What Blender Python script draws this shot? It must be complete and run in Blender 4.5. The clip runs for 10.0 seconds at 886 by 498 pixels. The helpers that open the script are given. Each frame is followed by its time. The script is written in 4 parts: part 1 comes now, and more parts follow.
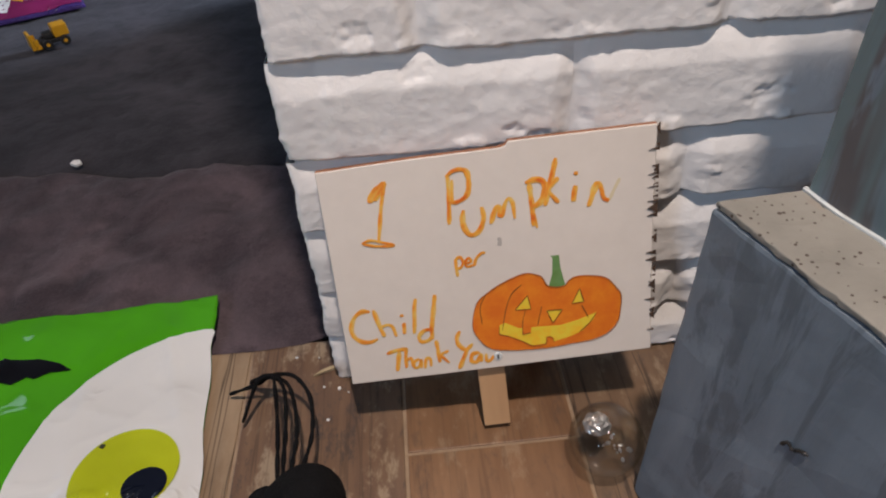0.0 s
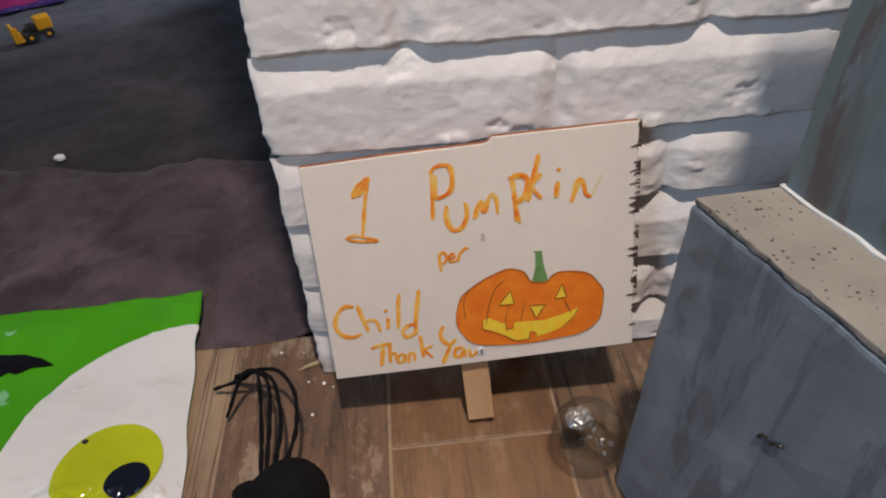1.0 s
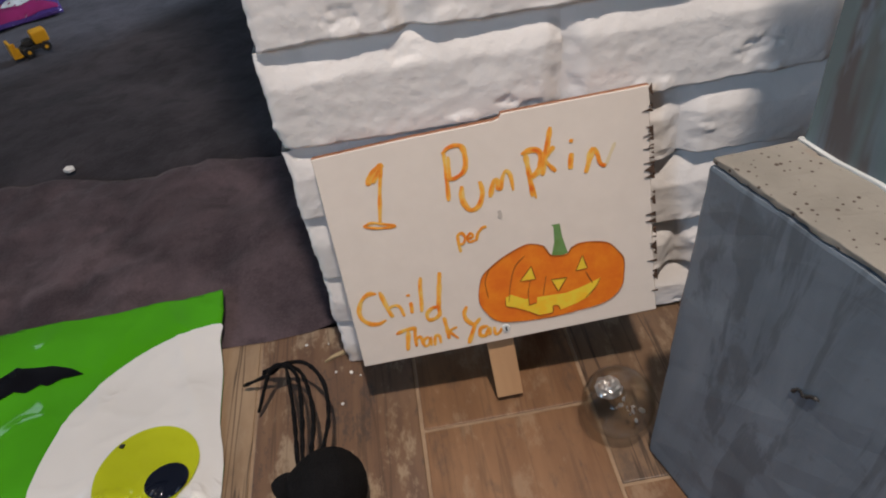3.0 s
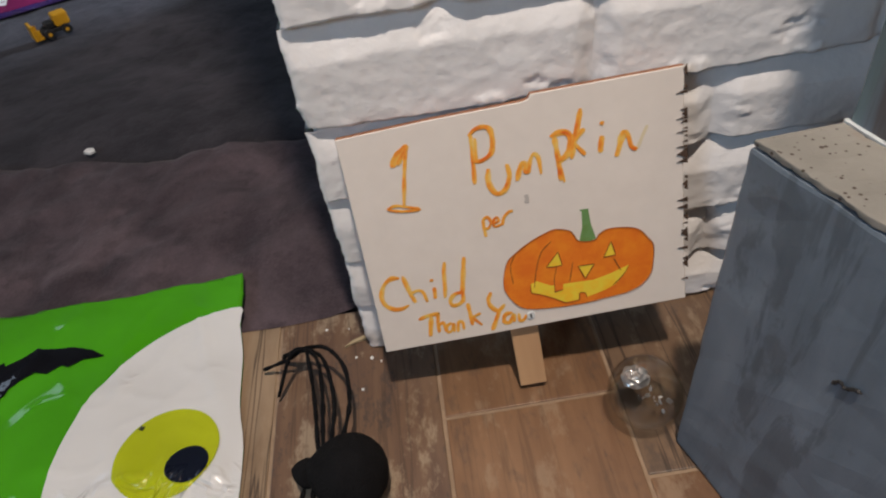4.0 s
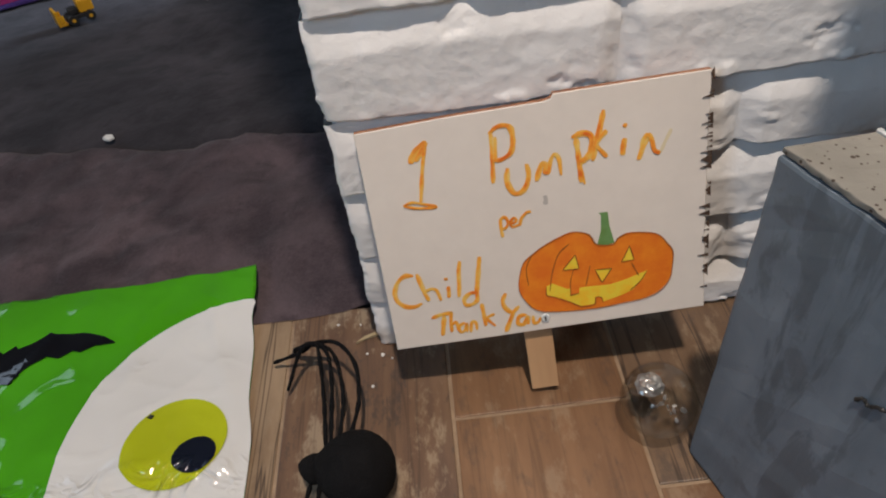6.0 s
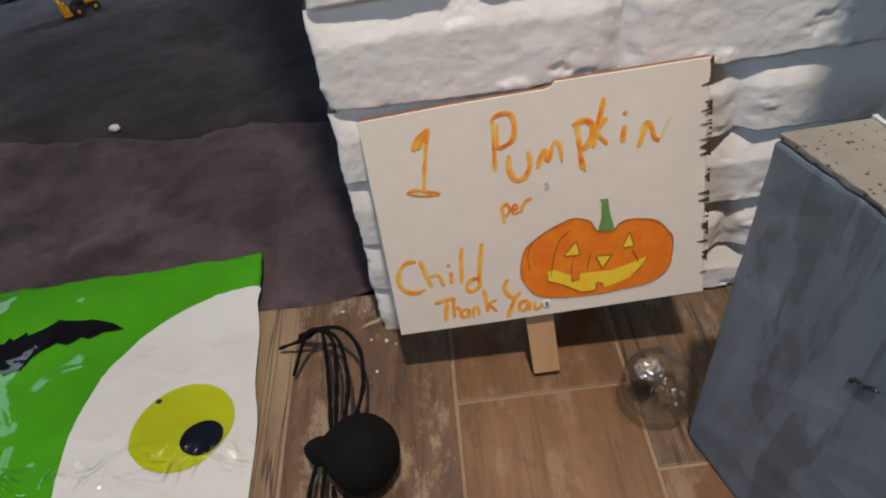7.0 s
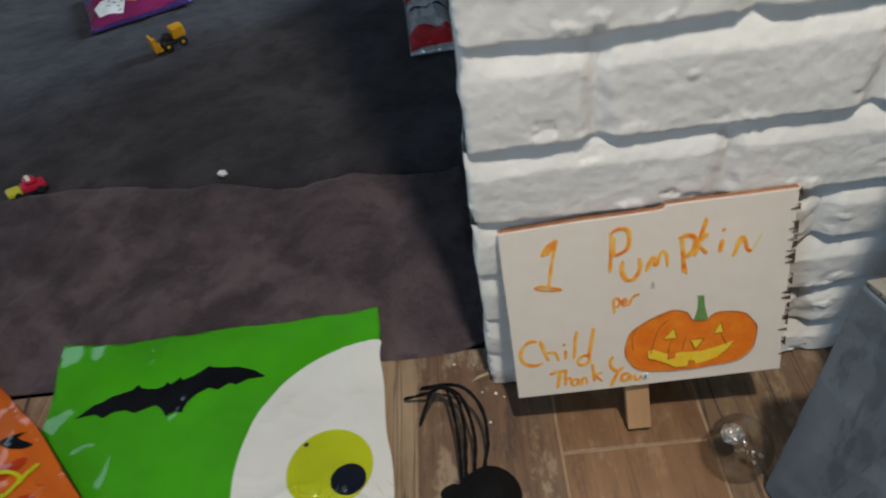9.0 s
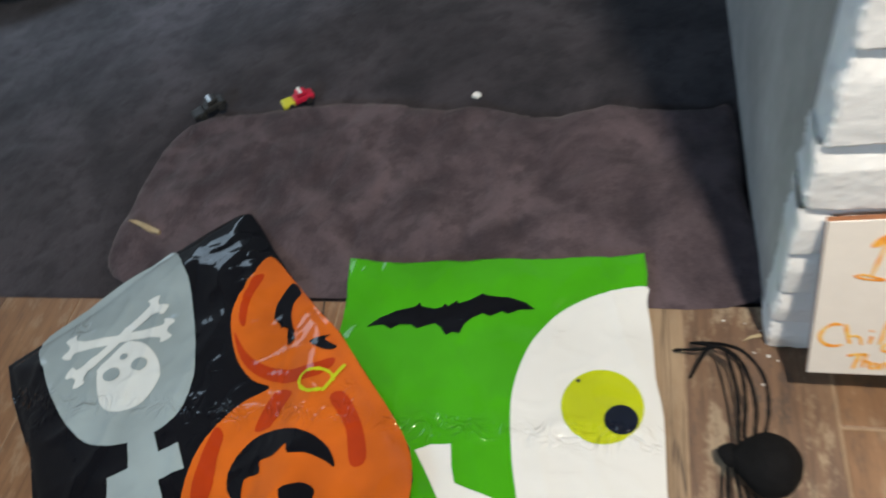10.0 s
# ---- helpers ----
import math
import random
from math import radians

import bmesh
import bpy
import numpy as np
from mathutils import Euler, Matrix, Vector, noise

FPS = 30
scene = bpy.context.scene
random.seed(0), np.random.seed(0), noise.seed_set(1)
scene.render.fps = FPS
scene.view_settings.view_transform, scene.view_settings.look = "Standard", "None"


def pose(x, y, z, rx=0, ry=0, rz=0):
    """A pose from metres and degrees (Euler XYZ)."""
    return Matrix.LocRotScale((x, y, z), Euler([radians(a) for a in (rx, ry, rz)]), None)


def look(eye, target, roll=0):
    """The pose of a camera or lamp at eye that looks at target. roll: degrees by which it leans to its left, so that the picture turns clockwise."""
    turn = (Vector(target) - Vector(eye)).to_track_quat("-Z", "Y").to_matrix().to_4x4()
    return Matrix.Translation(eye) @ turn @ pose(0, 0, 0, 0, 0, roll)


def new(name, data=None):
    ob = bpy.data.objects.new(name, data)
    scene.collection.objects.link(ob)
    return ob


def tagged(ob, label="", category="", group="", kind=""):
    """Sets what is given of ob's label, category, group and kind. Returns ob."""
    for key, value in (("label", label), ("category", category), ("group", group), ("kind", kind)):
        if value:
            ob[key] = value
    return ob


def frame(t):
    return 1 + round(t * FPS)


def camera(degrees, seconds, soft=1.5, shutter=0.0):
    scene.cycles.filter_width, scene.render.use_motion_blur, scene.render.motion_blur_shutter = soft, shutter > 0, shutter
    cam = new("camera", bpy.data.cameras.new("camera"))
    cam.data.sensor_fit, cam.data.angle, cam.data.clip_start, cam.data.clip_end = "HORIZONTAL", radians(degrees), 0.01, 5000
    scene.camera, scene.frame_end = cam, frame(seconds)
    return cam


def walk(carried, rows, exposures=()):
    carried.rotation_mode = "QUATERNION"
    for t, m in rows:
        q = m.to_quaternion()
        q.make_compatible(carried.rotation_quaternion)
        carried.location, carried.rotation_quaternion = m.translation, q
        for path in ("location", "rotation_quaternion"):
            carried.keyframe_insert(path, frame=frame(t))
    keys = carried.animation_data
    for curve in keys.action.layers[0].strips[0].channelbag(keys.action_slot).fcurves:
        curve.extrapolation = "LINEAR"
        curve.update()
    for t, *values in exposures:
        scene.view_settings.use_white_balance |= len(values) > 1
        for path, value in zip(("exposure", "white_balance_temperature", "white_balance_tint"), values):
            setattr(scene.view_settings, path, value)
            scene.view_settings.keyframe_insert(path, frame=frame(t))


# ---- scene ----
cam = camera(65.5, 10.0, 2.0, 0.5)
PATH = [
    (0, (0.099, -0.492, 0.569), (0.149, 1.051, -0.703), -4.5),
    (0.5, (0.098, -0.491, 0.574), (0.173, 1.061, -0.686), -3.2),
    (1, (0.103, -0.495, 0.57), (0.185, 1.038, -0.712), -3.6),
    (1.5, (0.102, -0.494, 0.571), (0.171, 1.035, -0.717), -5.2),
    (2, (0.095, -0.496, 0.569), (0.148, 1.01, -0.745), -7.5),
    (3.5, (0.094, -0.496, 0.569), (0.135, 1.011, -0.746), -9.1),
    (4, (0.086, -0.488, 0.559), (0.087, 1.002, -0.775), -9.3),
    (4.5, (0.083, -0.487, 0.561), (0.039, 0.996, -0.78), -8.5),
    (5, (0.088, -0.479, 0.556), (0.038, 1.027, -0.759), -10.5),
    (5.5, (0.084, -0.479, 0.554), (0.049, 1.022, -0.768), -8.3),
    (7, (0.085, -0.491, 0.558), (0.032, 0.981, -0.795), -8.8),
    (7.5, (0.092, -0.491, 0.559), (0.02, 0.983, -0.792), -9.1),
    (8, (0.087, -0.516, 0.573), (0.026, 0.963, -0.772), -8.3),
    (8.5, (0.052, -0.502, 0.601), (-0.056, 0.993, -0.723), -11.1),
    (8.8, (0.023, -0.5, 0.674), (-0.127, 0.954, -0.69), -14.5),
    (9, (-0.001, -0.491, 0.728), (-0.115, 0.931, -0.674), -10.0),
    (9.2, (-0.018, -0.492, 0.781), (-0.223, 0.878, -0.662), -15.1),
    (9.5, (-0.079, -0.485, 0.834), (-0.439, 0.776, -0.676), -18.7),
    (9.6, (-0.103, -0.492, 0.848), (-0.497, 0.781, -0.644), -18.7),
    (9.8, (-0.113, -0.486, 0.855), (-0.645, 0.71, -0.658), -21.8),
    (10, (-0.149, -0.456, 0.841), (-0.719, 0.671, -0.71), -22.0),
]
walk(cam, [(t, look(eye, target, roll)) for t, eye, target, roll in PATH], [(0, -0.14, 6350, 19), (4, -0.17, 6400, 16), (8.3, -0.17, 6400, 10), (9.0, -0.27, 6150, 6), (9.5, -0.05, 6150, 6), (10, 0.44, 6250, 7)])

# ---- light ----
world = bpy.data.worlds.new("world")
scene.world = world
world.use_nodes = True
sky = world.node_tree.nodes.new("ShaderNodeTexSky")
sky.sky_type, sky.sun_disc, sky.sun_elevation, sky.sun_rotation = "NISHITA", False, radians(30), radians(120)
world.node_tree.links.new(sky.outputs[0], world.node_tree.nodes["Background"].inputs[0])
world.node_tree.nodes["Background"].inputs[1].default_value = 0.08


def lamp(name, m, sx, sy, watts, colour):
    data = bpy.data.lights.new(name, "AREA")
    data.shape, data.size, data.size_y, data.energy, data.color = "RECTANGLE", sx, sy, watts, colour
    ob = new(name, data)
    ob.matrix_world = m
    return tagged(ob, kind="structure")


lamp("hall_lamp_light", look((0.225, -0.70, 2.30), (0.225, -0.68, 0)), 0.09, 0.09, 46, (1.0, 0.87, 0.72))
lamp("hall_window_light", look((-1.45, -2.03, 1.5), (0.25, -0.1, 0.2)), 0.5, 0.55, 17, (0.50, 0.75, 1.0))
lamp("far_window_light", look((2.43, 2.75, 1.45), (-1.0, 0.9, 0)), 0.8, 0.9, 150, (0.68, 0.82, 1.0))
# added cool fill for the plaster side, mat and left carpet
lamp("west_window_light", look((-2.63, 1.7, 1.5), (-0.3, 0.5, 0.1)), 0.9, 1.0, 7, (0.68, 0.84, 1.0))


# ---- materials ----
def nodes_of(name, rough=0.6, metal=0.0, spec=0.5):
    m = bpy.data.materials.new(name)
    m.use_nodes = True
    nt = m.node_tree
    b = nt.nodes["Principled BSDF"]
    b.inputs["Roughness"].default_value, b.inputs["Metallic"].default_value = rough, metal
    b.inputs["Specular IOR Level"].default_value = spec
    return m, nt, b


def coords(nt, scale=(1, 1, 1), where="Object"):
    tc, mp = nt.nodes.new("ShaderNodeTexCoord"), nt.nodes.new("ShaderNodeMapping")
    mp.inputs["Scale"].default_value = scale
    nt.links.new(tc.outputs[where], mp.inputs[0])
    return mp.outputs[0]


def noise_of(nt, vec, scale, detail=4.0, rough=0.55, distort=0.0):
    n = nt.nodes.new("ShaderNodeTexNoise")
    n.inputs["Scale"].default_value, n.inputs["Detail"].default_value = scale, detail
    n.inputs["Roughness"].default_value, n.inputs["Distortion"].default_value = rough, distort
    nt.links.new(vec, n.inputs["Vector"])
    return n.outputs["Fac"]


def ramp(nt, fac, *stops):
    r = nt.nodes.new("ShaderNodeValToRGB")
    e = r.color_ramp.elements
    while len(e) < len(stops):
        e.new(0.5)
    for el, (p, c) in zip(e, stops):
        el.position, el.color = p, (*c, 1)
    nt.links.new(fac, r.inputs[0])
    return r.outputs[0]


def mix(nt, fac, a, b, kind="MIX"):
    x = nt.nodes.new("ShaderNodeMix")
    x.data_type, x.blend_type = "RGBA", kind
    for sock, v in ((x.inputs[0], fac), (x.inputs[6], a), (x.inputs[7], b)):
        if isinstance(v, (int, float)):
            sock.default_value = v
        elif isinstance(v, tuple):
            sock.default_value = (*v, 1)
        else:
            nt.links.new(v, sock)
    return x.outputs[2]


def bump(nt, b, height, strength=0.3, dist=0.002, before=None):
    n = nt.nodes.new("ShaderNodeBump")
    n.inputs["Strength"].default_value, n.inputs["Distance"].default_value = strength, dist
    nt.links.new(height, n.inputs["Height"])
    if before:
        nt.links.new(before, n.inputs["Normal"])
    nt.links.new(n.outputs[0], b.inputs["Normal"])
    return n.outputs[0]


def blotch(name, dark, light, scale=8, rough=0.6, metal=0.0, fine=90, relief=0.15, dist=0.002, stretch=(1, 1, 1), spec=0.5):
    """A surface of two tones with blotches, fine grain and a little relief."""
    m, nt, b = nodes_of(name, rough, metal, spec)
    v = coords(nt, stretch)
    big, small = noise_of(nt, v, scale, 5), noise_of(nt, v, fine, 4)
    c = ramp(nt, big, (0.3, dark), (0.7, light))
    c = mix(nt, 0.35, c, ramp(nt, small, (0.3, dark), (0.7, light)))
    nt.links.new(c, b.inputs["Base Color"])
    bump(nt, b, small, relief, dist)
    return m


def paint_white():
    m, nt, b = nodes_of("white_brick_paint", 0.55)
    v = coords(nt)
    big, fine = noise_of(nt, v, 9, 5), noise_of(nt, v, 130, 5, 0.6)
    dirt = noise_of(nt, v, 38, 6, 0.7)
    c = ramp(nt, big, (0.3, (0.82, 0.81, 0.79)), (0.7, (0.89, 0.885, 0.87)))
    c = mix(nt, ramp(nt, dirt, (0.66, (0, 0, 0)), (0.80, (0.35, 0.35, 0.35))), c, (0.42, 0.39, 0.34))
    nt.links.new(c, b.inputs["Base Color"])
    first = bump(nt, b, noise_of(nt, v, 48, 5, 0.58), 0.36, 0.005)
    bump(nt, b, fine, 0.12, 0.001, first)
    return m


def wave_range(nt, value, lo, hi):
    n = nt.nodes.new("ShaderNodeMapRange")
    n.inputs["From Min"].default_value, n.inputs["From Max"].default_value = lo, hi
    nt.links.new(value, n.inputs["Value"])
    return n.outputs[0]


def plastic(name, colour, vary=0.12, rough=0.06):
    """Thin glossy printed film with fine crinkles."""
    m, nt, b = nodes_of(name, rough, 0.0, 0.42)
    v = coords(nt)
    big = noise_of(nt, v, 6, 3)
    lo = tuple(q * (1 - vary) for q in colour)
    hi = tuple(min(1, q * (1 + vary)) for q in colour)
    nt.links.new(ramp(nt, big, (0.35, lo), (0.65, hi)), b.inputs["Base Color"])
    fold = nt.nodes.new("ShaderNodeMath")
    fold.operation = "PINGPONG"
    fold.inputs[1].default_value = 0.09
    nt.links.new(noise_of(nt, v, 26, 2, 0.5, 0.7), fold.inputs[0])
    where = ramp(nt, noise_of(nt, v, 9, 2), (0.66, (0, 0, 0)), (0.74, (1, 1, 1)))
    split = nt.nodes.new("ShaderNodeSeparateXYZ")
    nt.links.new(v, split.inputs[0])
    wave = nt.nodes.new("ShaderNodeMath")
    wave.operation = "MULTIPLY_ADD"
    wave.inputs[1].default_value = 0.05
    nt.links.new(noise_of(nt, v, 14, 2), wave.inputs[0])
    nt.links.new(split.outputs[1], wave.inputs[2])
    # the film is crumpled where it folds over its filling
    where = mix(nt, 1.0, where, ramp(nt, wave_range(nt, wave.outputs[0], -0.142, -0.088), (0.10, (0, 0, 0)), (0.42, (1, 1, 1)), (0.58, (1, 1, 1)), (0.90, (0, 0, 0))), "ADD")
    part_fold = nt.nodes.new("ShaderNodeMath")
    part_fold.operation = "MULTIPLY"
    nt.links.new(fold.outputs[0], part_fold.inputs[0])
    nt.links.new(where, part_fold.inputs[1])
    bump(nt, b, part_fold.outputs[0], 1.0, 0.022)
    return m


def wood_tile(name, tones, cracks=0.5, worn=0.5):
    """Printed wood grain along y: long streaks, dark cracks, weathered pale and black blotches."""
    m, nt, b = nodes_of(name, 0.42)
    info = nt.nodes.new("ShaderNodeObjectInfo")
    tc = nt.nodes.new("ShaderNodeTexCoord")
    add = nt.nodes.new("ShaderNodeVectorMath")
    sc = nt.nodes.new("ShaderNodeVectorMath")
    sc.operation = "SCALE"
    sc.inputs[0].default_value = (7.0, 13.0, 3.0)
    nt.links.new(info.outputs["Random"], sc.inputs["Scale"])
    nt.links.new(tc.outputs["Object"], add.inputs[0])
    nt.links.new(sc.outputs[0], add.inputs[1])
    mp, mp2 = nt.nodes.new("ShaderNodeMapping"), nt.nodes.new("ShaderNodeMapping")
    mp.inputs["Scale"].default_value, mp2.inputs["Scale"].default_value = (1, 0.10, 1), (1, 0.45, 1)
    nt.links.new(add.outputs[0], mp.inputs[0])
    nt.links.new(add.outputs[0], mp2.inputs[0])
    grain = noise_of(nt, mp.outputs[0], 60, 6, 0.6, 0.4)
    wide = noise_of(nt, mp2.outputs[0], 11, 4, 0.55)
    mp3 = nt.nodes.new("ShaderNodeMapping")
    mp3.inputs["Scale"].default_value = (1, 0.035, 1)
    nt.links.new(add.outputs[0], mp3.inputs[0])
    crack = noise_of(nt, mp3.outputs[0], 48, 3, 0.55, 0.1)
    wear = noise_of(nt, mp2.outputs[0], 26, 7, 0.72)
    speck = noise_of(nt, mp2.outputs[0], 120, 5, 0.7)
    c = ramp(nt, wide, (0.30, tones[0]), (0.52, tones[1]), (0.72, tones[2]))
    c = mix(nt, 0.45, c, ramp(nt, grain, (0.32, tones[0]), (0.66, tones[2])))
    c = mix(nt, ramp(nt, wear, (0.52, (0, 0, 0)), (0.60, (worn, worn, worn))), c, (0.36, 0.28, 0.19))
    c = mix(nt, ramp(nt, mix_height(nt, wear, speck), (0.38, (worn, worn, worn)), (0.45, (0, 0, 0))), c, (0.055, 0.045, 0.04))
    c = mix(nt, ramp(nt, crack, (0.475, (0, 0, 0)), (0.497, (cracks, cracks, cracks)), (0.52, (0, 0, 0))), c, (0.05, 0.032, 0.022))
    nt.links.new(c, b.inputs["Base Color"])
    bump(nt, b, grain, 0.18, 0.0012)
    return m


def mix_height(nt, a, b):
    n = nt.nodes.new("ShaderNodeMath")
    n.operation = "MULTIPLY_ADD"
    nt.links.new(a, n.inputs[0])
    n.inputs[1].default_value = 0.6
    s = nt.nodes.new("ShaderNodeMath")
    s.operation = "MULTIPLY"
    s.inputs[1].default_value = 0.4
    nt.links.new(b, s.inputs[0])
    nt.links.new(s.outputs[0], n.inputs[2])
    return n.outputs[0]


def plush(name, dark, light, scale=5):
    m, nt, b = nodes_of(name, 0.95, 0, 0.1)
    v = coords(nt)
    big = noise_of(nt, v, scale, 5, 0.6, 0.5)
    pile, tuft = noise_of(nt, v, 320, 3, 0.7), noise_of(nt, v, 22, 4, 0.6)
    c = ramp(nt, big, (0.38, dark), (0.63, light))
    # shade of the dimples between tufts is mixed into the colour
    c = mix(nt, ramp(nt, tuft, (0.38, (0.5, 0.5, 0.5)), (0.5, (0, 0, 0))), c, tuple(q * 0.55 for q in dark))
    c = mix(nt, 0.3, c, ramp(nt, pile, (0.3, dark), (0.7, light)))
    nt.links.new(c, b.inputs["Base Color"])
    b.inputs["Sheen Weight"].default_value, b.inputs["Sheen Roughness"].default_value = 0.12, 0.5
    first = bump(nt, b, tuft, 0.3, 0.012)
    bump(nt, b, pile, 0.35, 0.003, first)
    return m


def brushed(name, a, bcol, c3):
    """Streaky felt-pen colour."""
    m, nt, b = nodes_of(name, 0.6)
    v = coords(nt)
    n = noise_of(nt, v, 60, 3, 0.6)
    c = ramp(nt, n, (0.34, a), (0.5, bcol), (0.66, c3))
    nt.links.new(c, b.inputs["Base Color"])
    return m


def slate_paint(name, stains=0.0):
    """Grey-blue emulsion brushed down over foam, with darker runs, small dabs and, where told, brown and teal stains."""
    m, nt, b = nodes_of(name, 0.5)
    mp = nt.nodes.new("ShaderNodeMapping")
    tc = nt.nodes.new("ShaderNodeTexCoord")
    mp.inputs["Rotation"].default_value, mp.inputs["Scale"].default_value = (radians(-12), 0, 0), (1, 2.4, 0.5)
    nt.links.new(tc.outputs["Object"], mp.inputs[0])
    v, raw = mp.outputs[0], tc.outputs["Object"]
    a, s, g = noise_of(nt, v, 7, 4, 0.55, 0.5), noise_of(nt, v, 13, 5, 0.6, 0.6), noise_of(nt, v, 10, 4, 0.6, 0.6)
    c = ramp(nt, a, (0.34, (0.112, 0.146, 0.180)), (0.52, (0.146, 0.186, 0.228)), (0.66, (0.186, 0.229, 0.274)))
    c = mix(nt, ramp(nt, s, (0.52, (0, 0, 0)), (0.57, (0.55, 0.55, 0.55)), (0.72, (0.65, 0.65, 0.65))), c, (0.070, 0.088, 0.108))
    c = mix(nt, ramp(nt, noise_of(nt, raw, 26, 5, 0.6, 0.3), (0.60, (0, 0, 0)), (0.66, (0.45, 0.45, 0.45))), c, (0.085, 0.100, 0.118))
    if stains:
        c = mix(nt, ramp(nt, g, (0.50, (0, 0, 0)), (0.56, (stains, stains, stains))), c, (0.085, 0.066, 0.060))
        c = mix(nt, ramp(nt, noise_of(nt, v, 9, 3, 0.5, 0.4), (0.54, (0, 0, 0)), (0.62, (stains, stains, stains))), c, (0.13, 0.20, 0.215))
    nt.links.new(c, b.inputs["Base Color"])
    first = bump(nt, b, s, 0.3, 0.003)
    bump(nt, b, noise_of(nt, raw, 210, 4), 0.2, 0.0012, first)
    return m


def speckled_foam():
    m, nt, b = nodes_of("cream_speckled_foam", 0.75)
    v = coords(nt)
    big = noise_of(nt, v, 14, 5)
    c = ramp(nt, big, (0.3, (0.19, 0.182, 0.160)), (0.7, (0.28, 0.268, 0.236)))
    vor = nt.nodes.new("ShaderNodeTexVoronoi")
    vor.inputs["Scale"].default_value = 190
    nt.links.new(v, vor.inputs["Vector"])
    gate = noise_of(nt, v, 48, 2)
    d = nt.nodes.new("ShaderNodeMath")
    d.operation = "ADD"
    nt.links.new(vor.outputs["Distance"], d.inputs[0])
    nt.links.new(gate, d.inputs[1])
    c = mix(nt, ramp(nt, d.outputs[0], (0.56, (1, 1, 1)), (0.64, (0, 0, 0))), c, (0.055, 0.038, 0.028))
    c = mix(nt, ramp(nt, noise_of(nt, v, 30, 4), (0.6, (0, 0, 0)), (0.75, (0.4, 0.4, 0.4))), c, (0.28, 0.18, 0.13))
    nt.links.new(c, b.inputs["Base Color"])
    bump(nt, b, noise_of(nt, v, 180, 4), 0.4, 0.002)
    return m


WHITE = paint_white()
PLASTER = blotch("stained_plaster", (0.30, 0.29, 0.27), (0.56, 0.55, 0.53), 7, 0.85, fine=60, relief=0.5, stretch=(1, 1, 0.6))
# unseen room walls, toned dark to hold down bounced light
WALL = blotch("matt_wall_paint", (0.17, 0.17, 0.165), (0.22, 0.22, 0.21), 3, 0.8)
CEIL = blotch("ceiling_paint", (0.42, 0.41, 0.39), (0.48, 0.47, 0.45), 3, 0.85)
PINE = wood_tile("pale_pine_tile", ((0.17, 0.110, 0.064), (0.29, 0.20, 0.122), (0.40, 0.29, 0.185)), 1.0, 0.25)
BROWN = wood_tile("warm_brown_tile", ((0.130, 0.066, 0.033), (0.21, 0.112, 0.056), (0.27, 0.152, 0.078)), 0.3, 0.35)
CRACKED = wood_tile("cracked_brown_tile", ((0.085, 0.050, 0.030), (0.150, 0.092, 0.055), (0.23, 0.150, 0.090)), 1.0, 0.45)
WEATHERED = wood_tile("weathered_brown_tile", ((0.075, 0.046, 0.035), (0.140, 0.080, 0.049), (0.215, 0.130, 0.076)), 0.5, 0.7)
GROUT = blotch("sandy_grout", (0.22, 0.15, 0.095), (0.36, 0.26, 0.17), 22, 0.9)
CARPET = plush("dark_slate_carpet", (0.018, 0.017, 0.0205), (0.068, 0.060, 0.069), 3.5)
MAT = plush("mauve_grey_plush", (0.034, 0.026, 0.031), (0.118, 0.088, 0.098), 7)
BOARD = blotch("cream_painted_board", (0.67, 0.61, 0.545), (0.76, 0.70, 0.63), 5, 0.5, fine=60, relief=0.08)
RAW_EDGE = blotch("red_brown_board_edge", (0.22, 0.085, 0.04), (0.38, 0.17, 0.08), 40, 0.7)
BARK = blotch("dark_bark_stain", (0.03, 0.018, 0.012), (0.09, 0.05, 0.03), 60, 0.8)
STICK = blotch("planed_pine_stick", (0.42, 0.24, 0.12), (0.58, 0.36, 0.19), 14, 0.6, fine=60, stretch=(1, 0.15, 1))
INK = brushed("orange_felt_pen", (0.82, 0.52, 0.10), (0.86, 0.36, 0.035), (0.74, 0.15, 0.01))
INKPALE = brushed("amber_felt_pen", (0.80, 0.56, 0.18), (0.82, 0.46, 0.08), (0.84, 0.34, 0.03))
PUMPKIN = brushed("pumpkin_orange_pen", (0.80, 0.23, 0.01), (0.76, 0.19, 0.008), (0.72, 0.155, 0.007))
PENLINE = blotch("brown_pen_line", (0.20, 0.06, 0.01), (0.32, 0.11, 0.02), 60)
YELLOW = brushed("yellow_felt_pen", (0.85, 0.55, 0.03), (0.80, 0.60, 0.04), (0.85, 0.50, 0.02))
LEAF = brushed("green_felt_pen", (0.10, 0.22, 0.07), (0.14, 0.28, 0.09), (0.12, 0.24, 0.06))
STEEL = blotch("dull_steel", (0.40, 0.40, 0.40), (0.60, 0.60, 0.60), 40, 0.35, 1.0)
GREEN = plastic("lime_green_film", (0.056, 0.31, 0.006))
FILMWHITE = plastic("white_film", (0.66, 0.66, 0.645), 0.04)
LIME = plastic("yellow_green_film", (0.44, 0.50, 0.010))
BLACK = plastic("black_film", (0.004, 0.004, 0.006))
NAVY = plastic("blue_black_film", (0.005, 0.007, 0.016))
GREY = plastic("blue_grey_film", (0.27, 0.33, 0.35))
BONE = plastic("pale_grey_film", (0.60, 0.64, 0.64), 0.06)
ORANGE = plastic("orange_film", (0.50, 0.108, 0.010), 0.22)
DEEPORANGE = plastic("deep_orange_film", (0.36, 0.036, 0.005), 0.2)
SLATE = slate_paint("slate_grey_paint")
STAINED = slate_paint("stained_slate_paint", 0.75)
FOAM = speckled_foam()
